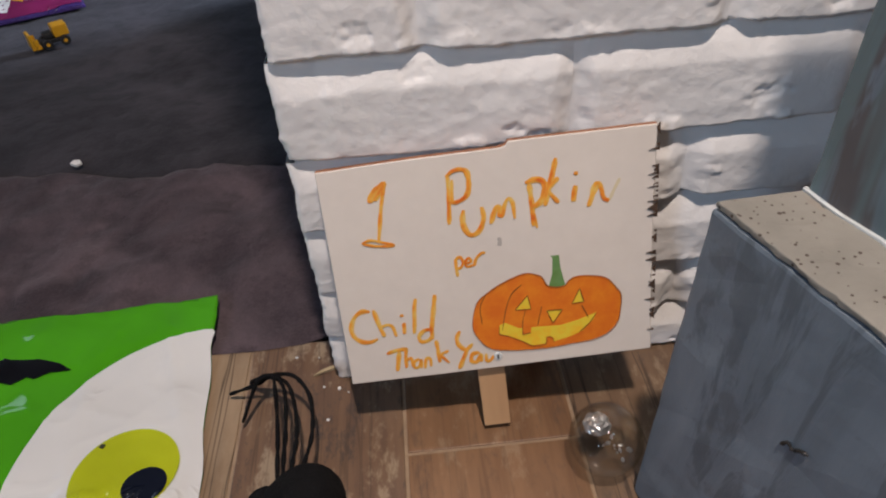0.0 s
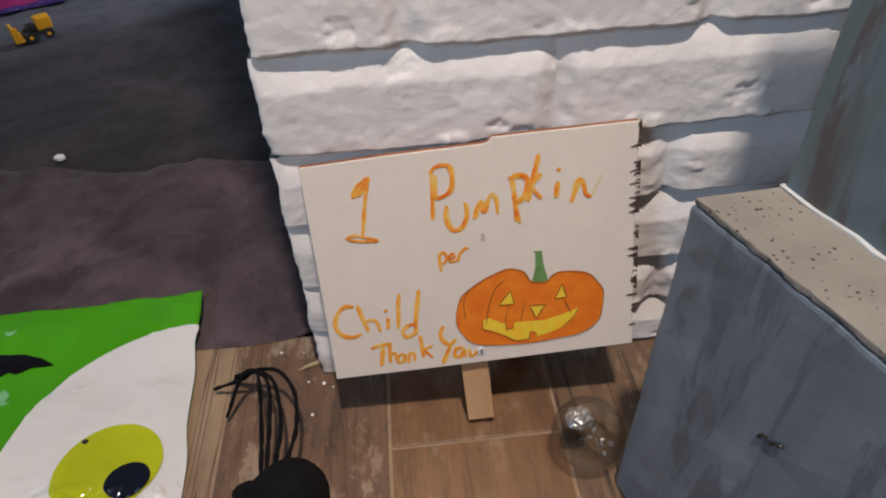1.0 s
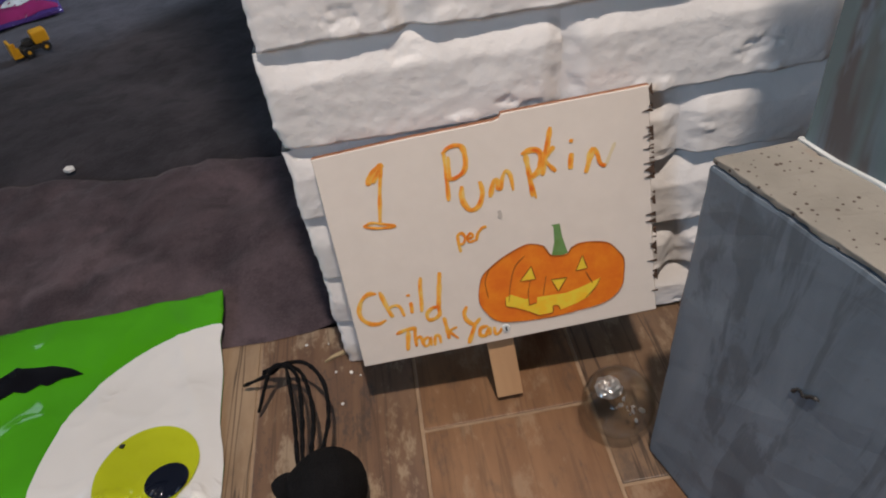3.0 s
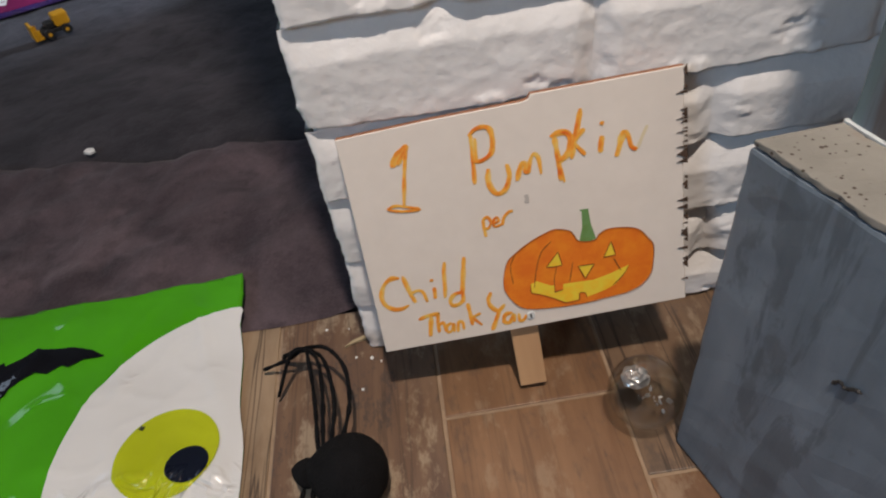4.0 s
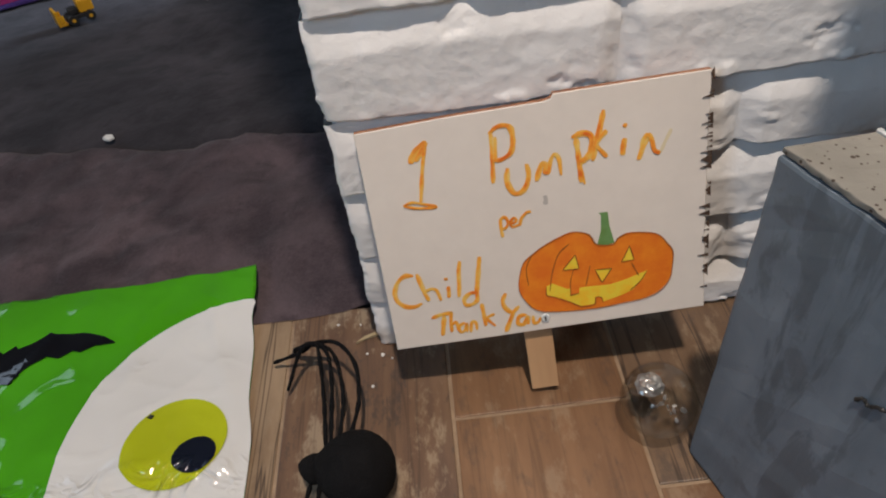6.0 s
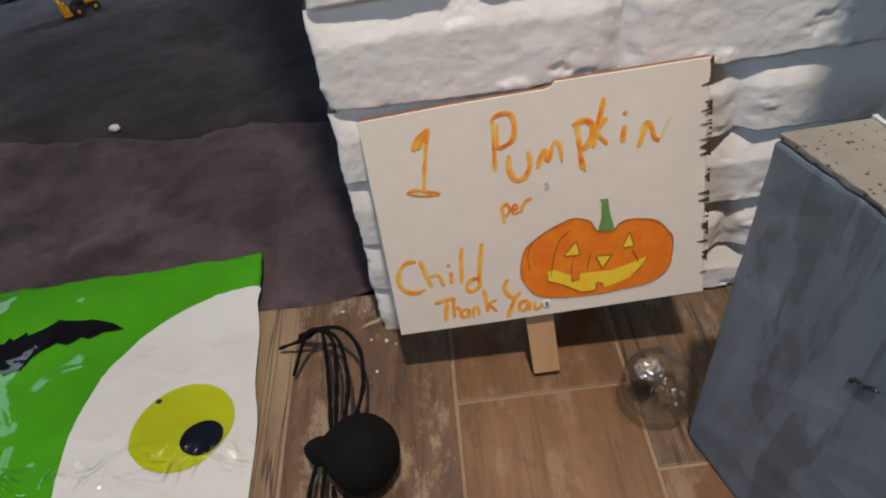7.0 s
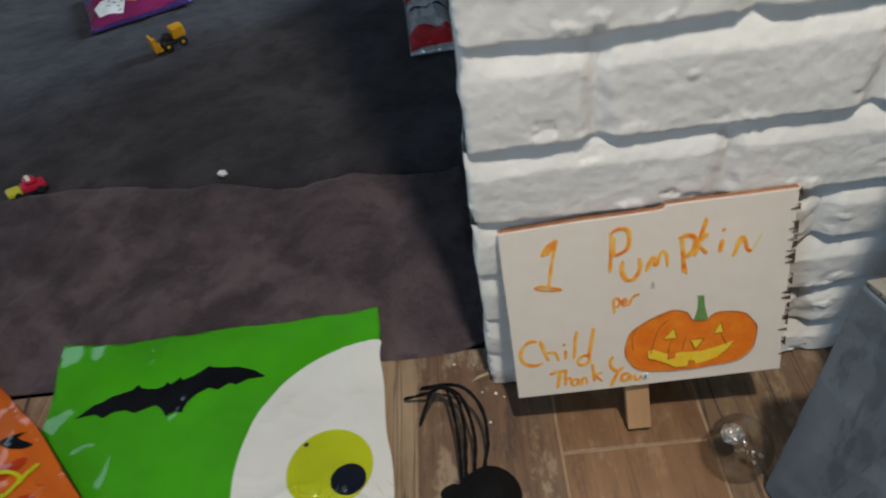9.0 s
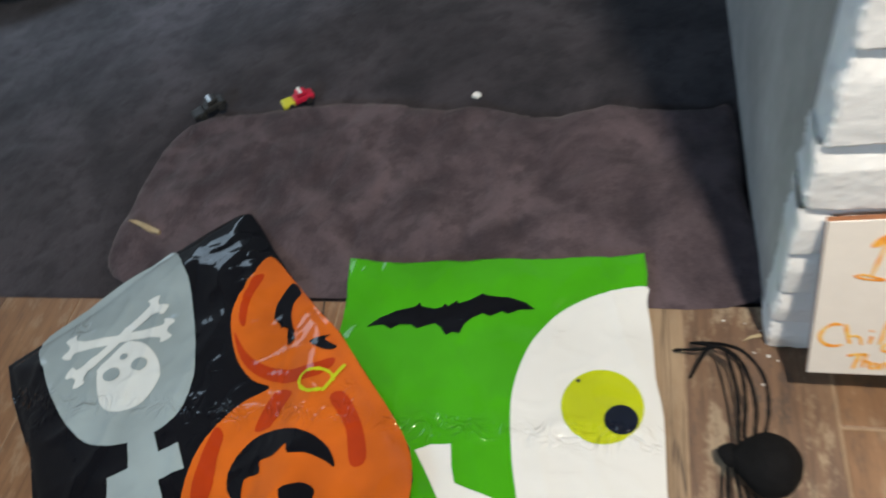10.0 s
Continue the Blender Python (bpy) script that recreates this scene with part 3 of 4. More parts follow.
def flat(name, pts, material, lift, label="", smooth=0, parent=None):
    pts = [(x / 1000, y / 1000) for x, y in pts]
    return part(name, sheet(curve_points(pts, smooth, True) if smooth else pts, lambda x, y: lift, 1.0), material, parent or sign, label)


flat("pumpkin_drawing", [(119.5, 51), (118.6, 39.7), (123.6, 27.3), (132.6, 17.5), (147.5, 13.8), (165.1, 11.9), (185.3, 11.4), (205.5, 12.7), (225.6, 14.5), (238.2, 19.3), (246.9, 28), (250.2, 38.7), (251.8, 56), (247.4, 64.9), (240.1, 74.2), (228.9, 78.2), (214.7, 79.6), (206.4, 76.3), (202.2, 71.6), (189.3, 73.3), (185.1, 80.5), (181.6, 84.8), (169.9, 88.4), (157.5, 85.3), (144.8, 79.9), (134.3, 73.6), (124.9, 65.8)], PUMPKIN, 0.0003, "orange drawn pumpkin", 4)
flat("stem_drawing", [(192.6, 101.8), (200.1, 101.5), (200.6, 88.9), (203.7, 72.5), (197.3, 70.9), (189.3, 73.3), (193.1, 85), (194.3, 99.4)], LEAF, 0.0005, "green drawn stem")
flat("eye_drawing", [(157.7, 54), (169.8, 66.9), (171.9, 53.3)], YELLOW, 0.0006, "yellow triangle")
flat("eye_drawing", [(208.2, 53.7), (215.9, 67.7), (218.9, 54.1)], YELLOW, 0.0006, "yellow triangle")
flat("nose_drawing", [(185.4, 49.8), (199.6, 49.1), (190.3, 36.6)], YELLOW, 0.0006, "yellow triangle")
flat("mouth_drawing", [(142.3, 40.3), (148, 42.2), (159.8, 35), (177.2, 34.3), (196.9, 33.2), (212, 36.3), (229.4, 41.7), (226.7, 35.5), (216.2, 24.7), (206, 20.7), (189.7, 17.1), (188.6, 22), (183.7, 22.8), (182.1, 16.1), (170.5, 15.7), (161, 22), (149.1, 28.7), (141.8, 31.7)], YELLOW, 0.0006, "yellow grin")
flat("tooth_drawing", [(164.2, 50.1), (166.8, 50.8), (166.7, 40.1), (170.9, 36.5), (169.7, 29.3), (162.5, 27.6)], PUMPKIN, 0.0009, "orange drawn tooth")
SMEAR = blotch("faint_yellow_smear", (0.66, 0.56, 0.34), (0.69, 0.60, 0.42), 60)
SMUDGE = blotch("grey_smudge", (0.40, 0.37, 0.34), (0.50, 0.46, 0.42), 60)
TRIANGLES = [(157.7, 54), (169.8, 66.9), (171.9, 53.3), (157.7, 54), None, (208.2, 53.7), (215.9, 67.7), (218.9, 54.1), (208.2, 53.7), None, (185.4, 49.8), (199.6, 49.1), (190.3, 36.6), (185.4, 49.8)]


def strokes_mm(width, lift, *lines):
    bm = bmesh.new()
    for k, line in enumerate(lines):
        ribbon([(x / 1000, y / 1000) for x, y in line], width / 1000, lift + 0.00002 * k, bm)
    return bm


part("smear", strokes_mm(3.6, 0.0004, [(245.1, 145.3), (249.9, 154.9), (254.7, 163.4)]), SMEAR, sign, "faint yellow smear")
part("smudge", strokes_mm(4.2, 0.0004, [(150.4, 124.5), (150.9, 120.8), (150, 116.9)]), SMUDGE, sign, "grey smudge")
part("pen_outline", strokes_mm(0.9, 0.0011, [(165.5, 78), (155.9, 69.8), (149.3, 54.4), (144.7, 35.3)], [(167, 53), (163.3, 40.7), (162.5, 27.6)], [(181.4, 54.4), (176.3, 35.6)], [(133.8, 73.7), (127.3, 61), (127.2, 44)], [(216.8, 51.1), (221.9, 38)], [(229.4, 41.7), (222.6, 32.2), (213.7, 24.6)], [(161.6, 28.3), (169.7, 29.3)],
                               *[[p, q] for p, q in zip(TRIANGLES, TRIANGLES[1:]) if p and q]), PENLINE, sign, "dark pen outlines")
part("pumpkin_outline", strokes_mm(0.8, 0.0014, [(119.5, 51), (118.6, 39.7), (123.6, 27.3), (132.6, 17.5), (147.5, 13.8), (165.1, 11.9), (185.3, 11.4), (205.5, 12.7), (225.6, 14.5), (238.2, 19.3), (246.9, 28), (250.2, 38.7), (251.8, 56), (247.4, 64.9), (240.1, 74.2), (228.9, 78.2), (214.7, 79.6), (206.4, 76.3), (202.2, 71.6), (189.3, 73.3), (185.1, 80.5), (181.6, 84.8), (169.9, 88.4), (157.5, 85.3), (144.8, 79.9), (134.3, 73.6), (124.9, 65.8), (119.5, 51)]), PENLINE, sign, "thin brown outline")
part("mouth_outline", strokes_mm(0.8, 0.0014, [(189.7, 17.1), (188.6, 22), (183.7, 22.8), (182.1, 16.1), (170.5, 15.7), (161, 22), (149.1, 28.7), (141.8, 31.7), (142.3, 40.3)]), PENLINE, sign, "thin brown outline")
v = 4.0
while v < 198:
    v += random.choice((3.0, 5.0, 8.0, 12.0)) * random.uniform(0.7, 1.3)
    e = 277.5 + 0.0475 * v
    reach, tall = random.choice((1.6, 2.0, 3.0, 4.5, 7.5)), random.choice((1.0, 1.5, 2.2, 4.5)) * random.uniform(0.8, 1.2)
    bm = bmesh.new()
    rim = [(e + 1.2, v - tall), (e - 0.5 * reach, v - tall * 0.4), (e - reach, v + random.uniform(-1, 1)), (e - 0.35 * reach, v + tall * 0.5), (e + 1.2, v + tall)]
    f = bm.faces.new([bm.verts.new((x / 1000, y / 1000, 0.0003)) for x, y in rim])
    made = bmesh.ops.extrude_face_region(bm, geom=[f])
    for q in made["geom"]:
        if isinstance(q, bmesh.types.BMVert):
            q.co.z = 0.0012
    bmesh.ops.recalc_face_normals(bm, faces=bm.faces[:])
    part("bark_chip", bm, BARK, sign, "dark ragged bark edge")

# ---- painted foam block ----
# edge of the block nearest the wall, and the way it runs towards the hall
FC, FD = Vector((0.286, -0.146, 0)), Vector((0.29, -0.957, 0)).normalized()
FE = Vector((0.998, 0.05, 0))


def prism(x0, x1, s0, s1, z0, z1, lean0, lean1, bevel=0.003, cuts=16):
    """A block along FD from s0 to s1 and along FE from x0 to x1, leaning by lean0 at its foot and lean1 at its top."""
    bm = box(x0, s0, z0, x1, s1, z1, bevel)
    for axis, lo, hi, n in ((1, s0, s1, cuts), (2, z0, z1, cuts), (0, x0, x1, 4)):
        for i in range(1, n):
            co, no = [0, 0, 0], [0, 0, 0]
            co[axis], no[axis] = lo + (hi - lo) * i / n, 1
            bmesh.ops.bisect_plane(bm, geom=bm.verts[:] + bm.edges[:] + bm.faces[:], plane_co=co, plane_no=no)
    for v in bm.verts:
        u, s, z = v.co
        k = (z - z0) / (z1 - z0)
        lean = lean0 + (lean1 - lean0) * k
        w = 0.0016 * noise.noise((u * 40, s * 40, z * 40)) + (0.0012 * noise.noise((u * 170, s * 170, z * 170)) if z0 > 0.29 and z1 < 0.31 else 0)
        v.co = FC + FE * (u + lean + w) + FD * (s + w + 0.020 * (1 - k) * (lean0 != 0)) + Vector((0, 0, z + 0.6 * w))
    bmesh.ops.recalc_face_normals(bm, faces=bm.faces[:])
    return bm


tomb = empty("foam_gravestone", pose(0, 0, 0), "slate-grey painted foam gravestone prop with a bare cream ledge", "prop")
part("plinth", prism(0, 0.24, 0, 0.46, 0.001, 0.296, -0.030, 0), SLATE, tomb)
part("scratch", tube(curve_points([FC + FE * (-0.0115 + q) + FD * a + Vector((0, 0, h)) for a, h, q in ((0.113, 0.190, 0.0), (0.117, 0.196, 0.0), (0.121, 0.194, 0.0), (0.126, 0.199, 0.0), (0.131, 0.201, 0.0))], 5), 0.0011, 6, 0.5), TOYBLACK, tomb, "small dark scratch")
part("ledge", prism(0.001, 0.0585, 0.001, 0.459, 0.297, 0.3015, 0, 0, 0.001, 90), FOAM, tomb, "bare cream foam ledge with brown specks")
part("headstone", prism(0.060, 0.238, 0.002, 0.458, 0.297, 0.74, 0, 0.012), STAINED, tomb, "slate-grey slab with brown and teal stains")
part("bead", prism(0.0580, 0.0620, 0.0, 0.459, 0.300, 0.3035, 0, 0, 0.001, 30), BONE, tomb, "pale ragged glue line")

# ---- green bag ----
def film_folds(x, y, seed, e):
    """Soft creases of thin film."""
    r, r2 = abs(noise.noise((x * 12 + 4, y * 9, seed))), abs(noise.noise((x * 17, y * 26 + 7, seed + 1)))
    return e * (0.0030 * (1 - r) ** 6 + 0.0018 * (1 - r2) ** 8) + 0.0018 * noise.noise((x * 7, y * 7, seed + 3))


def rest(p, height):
    """Prints are drawn for a bag 15 mm thick: scale them about the camera's last eye point to suit its true thickness.
    """
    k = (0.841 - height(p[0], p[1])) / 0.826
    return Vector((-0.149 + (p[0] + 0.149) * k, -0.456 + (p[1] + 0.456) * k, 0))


def green_height(x, y):
    e = min(1, max(0, min(-0.128 - x, x + 0.60)) / 0.04)
    k = max(0, min(1, (y - 0.01) / 0.09))
    h = 0.0015 + 0.003 * math.sqrt(e) + 0.0155 * k * k * (3 - 2 * k)
    t = (y + 0.126 + 0.10 * (x + 0.19)) / 0.011
    span = max(0, min(1, (x + 0.27) / 0.03, (-0.145 - x) / 0.01))
    crease = max(0, min(1 + t, 1 - t / 3.5)) * span
    t = (y + 0.150 - 0.30 * (x + 0.36)) / 0.010
    crease += 0.7 * max(0, min(1 + t, 1 - t / 3.5)) * max(0, min(1, (x + 0.42) / 0.03, (-0.33 - x) / 0.02))
    return h + 0.0055 * crease + film_folds(x, y, 0.3, e)


def smooth_outline(pts, n=6):
    return curve_points([(x / 1000, y / 1000) for x, y in pts], n, True)


def film(name, outline, height, material, parent, lift=0.0, step=0.011, label="", thick=False):
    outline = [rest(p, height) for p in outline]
    bm = sheet(outline, lambda x, y: height(x, y) + lift * 3.2, 0.006)
    if thick:
        rim = [e for e in bm.edges if e.is_boundary]
        made = bmesh.ops.extrude_edge_only(bm, edges=rim)
        for v in made["geom"]:
            if isinstance(v, bmesh.types.BMVert):
                v.co.z = max(0.001, v.co.z - 0.003)
        bmesh.ops.recalc_face_normals(bm, faces=bm.faces[:])
    return part(name, bm, material, parent, label, True)


GREENLINE = [(-0.604, 0.128), (-0.57, 0.124), (-0.539, 0.119), (-0.50, 0.118), (-0.455, 0.122), (-0.41, 0.121), (-0.363, 0.126), (-0.31, 0.124), (-0.261, 0.126), (-0.20, 0.127), (-0.154, 0.134),
             (-0.150, 0.10), (-0.151, 0.05), (-0.145, 0.0), (-0.142, -0.06), (-0.133, -0.11), (-0.131, -0.20), (-0.125, -0.33), (-0.36, -0.335), (-0.575, -0.33), (-0.590, -0.15), (-0.588, -0.05), (-0.592, 0.06)]
bag = empty("green_bag", pose(0, 0, 0), "glossy lime-green printed plastic bag lying on the tiles", "plastic bag")
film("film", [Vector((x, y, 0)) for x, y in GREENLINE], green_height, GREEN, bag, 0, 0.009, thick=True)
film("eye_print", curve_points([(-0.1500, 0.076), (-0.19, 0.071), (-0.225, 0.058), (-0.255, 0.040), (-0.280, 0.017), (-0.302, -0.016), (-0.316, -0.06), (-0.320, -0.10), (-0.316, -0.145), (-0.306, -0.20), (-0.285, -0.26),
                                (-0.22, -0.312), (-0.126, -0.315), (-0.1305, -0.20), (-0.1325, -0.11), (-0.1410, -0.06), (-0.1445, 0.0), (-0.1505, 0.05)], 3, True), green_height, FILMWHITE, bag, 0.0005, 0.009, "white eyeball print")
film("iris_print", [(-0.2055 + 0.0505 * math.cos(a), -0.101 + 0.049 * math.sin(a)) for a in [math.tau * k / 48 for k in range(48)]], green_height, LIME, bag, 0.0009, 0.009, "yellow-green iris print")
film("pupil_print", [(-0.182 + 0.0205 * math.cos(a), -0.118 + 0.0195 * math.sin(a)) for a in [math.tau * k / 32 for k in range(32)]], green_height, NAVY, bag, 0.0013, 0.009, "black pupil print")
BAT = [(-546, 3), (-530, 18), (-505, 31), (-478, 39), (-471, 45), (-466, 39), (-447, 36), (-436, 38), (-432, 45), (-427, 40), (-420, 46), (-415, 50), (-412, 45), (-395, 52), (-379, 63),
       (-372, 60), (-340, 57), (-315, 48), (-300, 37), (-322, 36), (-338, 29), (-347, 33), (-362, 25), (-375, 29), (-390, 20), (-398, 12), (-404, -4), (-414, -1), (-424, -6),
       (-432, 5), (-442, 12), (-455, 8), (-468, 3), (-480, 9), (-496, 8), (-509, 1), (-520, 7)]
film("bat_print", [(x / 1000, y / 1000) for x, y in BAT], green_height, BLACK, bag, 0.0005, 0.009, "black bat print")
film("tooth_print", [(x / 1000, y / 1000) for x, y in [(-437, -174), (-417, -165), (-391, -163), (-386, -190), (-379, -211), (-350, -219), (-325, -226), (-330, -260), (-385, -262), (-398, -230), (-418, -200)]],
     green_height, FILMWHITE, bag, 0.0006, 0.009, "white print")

# ---- black and orange bag ----
KX, KY = Vector((0.749, 0.663)), Vector((0.687, -0.727))


def black_height(x, y):
    p = Vector((x + 1.163, y + 0.085))
    u, v = p.dot(KX), p.dot(KY)
    e = min(1, max(0, min(u, 0.47 - u, v)) / 0.05)
    k = max(0, min(1, (y - 0.02) / 0.09))
    h = 0.006 + 0.012 * math.sqrt(e) + 0.012 * k * k * (3 - 2 * k)
    over = max(0, min(1, (x + 0.66) / 0.06))
    return h + 1.3 * film_folds(x, y, 5.3, e) + 0.018 * over * over * (3 - 2 * over)


BLACKLINE = [(-1.164, -0.086), (-1.115, -0.040), (-1.06, 0.025), (-1.01, 0.086), (-0.97, 0.117), (-0.933, 0.147), (-0.89, 0.185), (-0.850, 0.217), (-0.817, 0.224), (-0.790, 0.196), (-0.746, 0.145), (-0.69, 0.085), (-0.63, 0.03),
             (-0.587, -0.006), (-0.53, -0.07), (-0.48, -0.125), (-0.446, -0.17), (-0.434, -0.21), (-0.436, -0.26), (-0.47, -0.32), (-0.56, -0.40), (-0.80, -0.42), (-0.93, -0.40), (-0.985, -0.29), (-1.03, -0.23), (-1.07, -0.19), (-1.12, -0.14)]
bag2 = empty("pumpkin_bag", pose(0, 0, 0), "glossy black and orange printed plastic bag lying on the tiles", "plastic bag")
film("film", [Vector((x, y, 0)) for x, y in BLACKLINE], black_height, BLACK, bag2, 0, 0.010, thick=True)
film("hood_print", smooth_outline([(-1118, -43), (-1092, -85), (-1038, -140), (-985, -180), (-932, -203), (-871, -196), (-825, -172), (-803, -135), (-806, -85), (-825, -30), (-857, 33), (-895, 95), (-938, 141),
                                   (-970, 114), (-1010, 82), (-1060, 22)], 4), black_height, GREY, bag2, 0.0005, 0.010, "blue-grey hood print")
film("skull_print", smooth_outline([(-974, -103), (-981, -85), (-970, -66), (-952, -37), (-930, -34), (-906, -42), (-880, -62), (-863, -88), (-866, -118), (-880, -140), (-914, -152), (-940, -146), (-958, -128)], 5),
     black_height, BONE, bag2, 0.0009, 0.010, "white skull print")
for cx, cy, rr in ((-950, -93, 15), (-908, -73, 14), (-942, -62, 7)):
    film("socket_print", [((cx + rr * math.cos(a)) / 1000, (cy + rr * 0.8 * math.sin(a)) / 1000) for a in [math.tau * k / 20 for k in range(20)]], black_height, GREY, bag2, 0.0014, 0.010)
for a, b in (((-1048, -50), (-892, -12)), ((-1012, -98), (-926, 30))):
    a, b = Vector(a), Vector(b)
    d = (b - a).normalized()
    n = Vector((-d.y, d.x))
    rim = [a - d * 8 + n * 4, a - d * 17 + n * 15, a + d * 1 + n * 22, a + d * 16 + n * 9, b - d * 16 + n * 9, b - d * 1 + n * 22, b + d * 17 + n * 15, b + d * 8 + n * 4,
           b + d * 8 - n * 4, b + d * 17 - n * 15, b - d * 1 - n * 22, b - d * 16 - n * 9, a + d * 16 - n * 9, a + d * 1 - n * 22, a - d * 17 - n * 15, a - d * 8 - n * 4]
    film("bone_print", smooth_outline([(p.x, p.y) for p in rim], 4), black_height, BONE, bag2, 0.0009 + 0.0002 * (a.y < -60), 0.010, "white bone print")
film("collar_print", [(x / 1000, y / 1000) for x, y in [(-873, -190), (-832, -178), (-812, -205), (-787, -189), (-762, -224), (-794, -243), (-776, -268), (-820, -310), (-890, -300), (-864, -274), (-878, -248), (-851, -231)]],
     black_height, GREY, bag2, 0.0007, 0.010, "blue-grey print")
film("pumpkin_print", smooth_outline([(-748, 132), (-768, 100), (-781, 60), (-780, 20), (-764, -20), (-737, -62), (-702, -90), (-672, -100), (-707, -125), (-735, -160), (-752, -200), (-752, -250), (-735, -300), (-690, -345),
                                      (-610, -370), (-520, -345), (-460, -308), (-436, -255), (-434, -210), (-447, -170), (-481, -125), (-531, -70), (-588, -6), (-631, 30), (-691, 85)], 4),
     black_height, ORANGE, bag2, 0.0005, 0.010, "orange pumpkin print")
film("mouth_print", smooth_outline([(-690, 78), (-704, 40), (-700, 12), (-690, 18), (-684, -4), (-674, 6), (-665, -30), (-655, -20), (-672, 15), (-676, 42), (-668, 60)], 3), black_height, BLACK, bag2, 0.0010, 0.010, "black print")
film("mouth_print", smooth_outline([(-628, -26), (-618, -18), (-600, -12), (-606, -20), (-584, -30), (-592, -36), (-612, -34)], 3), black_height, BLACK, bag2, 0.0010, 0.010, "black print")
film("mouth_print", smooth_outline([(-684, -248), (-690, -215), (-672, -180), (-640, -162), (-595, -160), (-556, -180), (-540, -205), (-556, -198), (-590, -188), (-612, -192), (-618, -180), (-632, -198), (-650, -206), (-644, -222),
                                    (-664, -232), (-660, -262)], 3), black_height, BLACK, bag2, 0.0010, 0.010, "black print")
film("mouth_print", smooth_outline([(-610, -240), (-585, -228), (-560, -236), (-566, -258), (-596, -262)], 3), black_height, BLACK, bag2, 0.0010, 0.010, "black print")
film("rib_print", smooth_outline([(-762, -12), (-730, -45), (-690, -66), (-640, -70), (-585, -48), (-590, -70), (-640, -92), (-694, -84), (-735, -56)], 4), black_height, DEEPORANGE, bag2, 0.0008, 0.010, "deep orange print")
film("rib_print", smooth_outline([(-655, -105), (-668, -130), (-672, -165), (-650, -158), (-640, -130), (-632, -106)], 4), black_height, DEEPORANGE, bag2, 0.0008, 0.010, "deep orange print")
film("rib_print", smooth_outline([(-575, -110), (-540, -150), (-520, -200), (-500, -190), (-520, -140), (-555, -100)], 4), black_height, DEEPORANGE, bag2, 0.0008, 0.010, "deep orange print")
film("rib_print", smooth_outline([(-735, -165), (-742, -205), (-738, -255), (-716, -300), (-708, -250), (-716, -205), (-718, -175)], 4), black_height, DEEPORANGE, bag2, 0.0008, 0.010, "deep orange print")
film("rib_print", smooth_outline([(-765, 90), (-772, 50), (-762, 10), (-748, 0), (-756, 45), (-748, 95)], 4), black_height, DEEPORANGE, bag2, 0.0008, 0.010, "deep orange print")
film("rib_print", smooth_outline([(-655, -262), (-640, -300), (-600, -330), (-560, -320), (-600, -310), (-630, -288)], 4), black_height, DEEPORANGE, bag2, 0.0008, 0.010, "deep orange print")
ring = [(-0.590 + 0.026 * math.cos(a) , -0.095 + 0.017 * math.sin(a)) for a in [math.tau * k / 24 for k in range(22)]]
bm = ribbon(ring + [(-0.556, -0.066)], 0.006, 0.0, taper=False)
for v in bm.verts:
    v.co.z = black_height(v.co.x, v.co.y) + 0.0045
part("vine_print", bm, LIME, bag2, "pale green tendril print", True)

# ---- spider ----
spider = empty("toy_spider", pose(0, 0, 0), "black flocked toy spider with thin wire legs on the tiles", "toy")
def drawn_in(bm, x0, x1, k):
    """Draw a body in towards its end x1."""
    for v in bm.verts:
        t = max(0.0, min(1.0, (v.co.x - x0) / (x1 - x0)))
        v.co.y = -0.168 + (v.co.y + 0.168) * (1 - k * t) + 0.010 * t * t
        v.co.z = 0.032 + (v.co.z - 0.032) * (1 - k * t)
    return bm


part("abdomen", drawn_in(ball(0.0345, (-0.026, -0.166, 0.033), (1.04, 1.03, 0.94), 32, 0.05, 60), -0.030, -0.064, 0.30), FUZZ, spider, smooth=True)
part("head", drawn_in(ball(0.0130, (-0.063, -0.156, 0.028), (1.0, 1.05, 0.9), 22, 0.10, 110), -0.062, -0.080, 0.30), FUZZ, spider, smooth=True)
for pts in ([(-0.050, -0.152, 0.030), (-0.052, -0.136, 0.034), (-0.052, -0.10, 0.050), (-0.058, -0.055, 0.055), (-0.066, -0.030, 0.048), (-0.085, -0.024, 0.03), (-0.118, -0.016, 0.010)],
            [(-0.044, -0.152, 0.034), (-0.047, -0.132, 0.036), (-0.044, -0.10, 0.053), (-0.048, -0.060, 0.057), (-0.060, -0.036, 0.05), (-0.078, -0.022, 0.036), (-0.098, -0.006, 0.012)],
            [(-0.038, -0.152, 0.040), (-0.037, -0.134, 0.044), (-0.034, -0.105, 0.05), (-0.039, -0.070, 0.055), (-0.052, -0.040, 0.05), (-0.078, -0.030, 0.045), (-0.100, -0.054, 0.010)],
            [(-0.030, -0.152, 0.042), (-0.026, -0.134, 0.046), (-0.020, -0.105, 0.05), (-0.023, -0.070, 0.055), (-0.039, -0.040, 0.052), (-0.060, -0.024, 0.042), (-0.095, -0.010, 0.020)],
            [(-0.066, -0.166, 0.022), (-0.068, -0.200, 0.030), (-0.066, -0.240, 0.03), (-0.080, -0.270, 0.004)],
            [(-0.058, -0.168, 0.022), (-0.056, -0.205, 0.032), (-0.052, -0.245, 0.03), (-0.060, -0.280, 0.004)],
            [(-0.050, -0.188, 0.022), (-0.044, -0.215, 0.030), (-0.038, -0.250, 0.028), (-0.042, -0.285, 0.004)],
            [(-0.040, -0.196, 0.022), (-0.030, -0.222, 0.028), (-0.022, -0.255, 0.026), (-0.024, -0.285, 0.004)]):
    part("leg", tube(curve_points(pts, 7), 0.0021, 7, 0.22), FUZZ, spider, smooth=True)

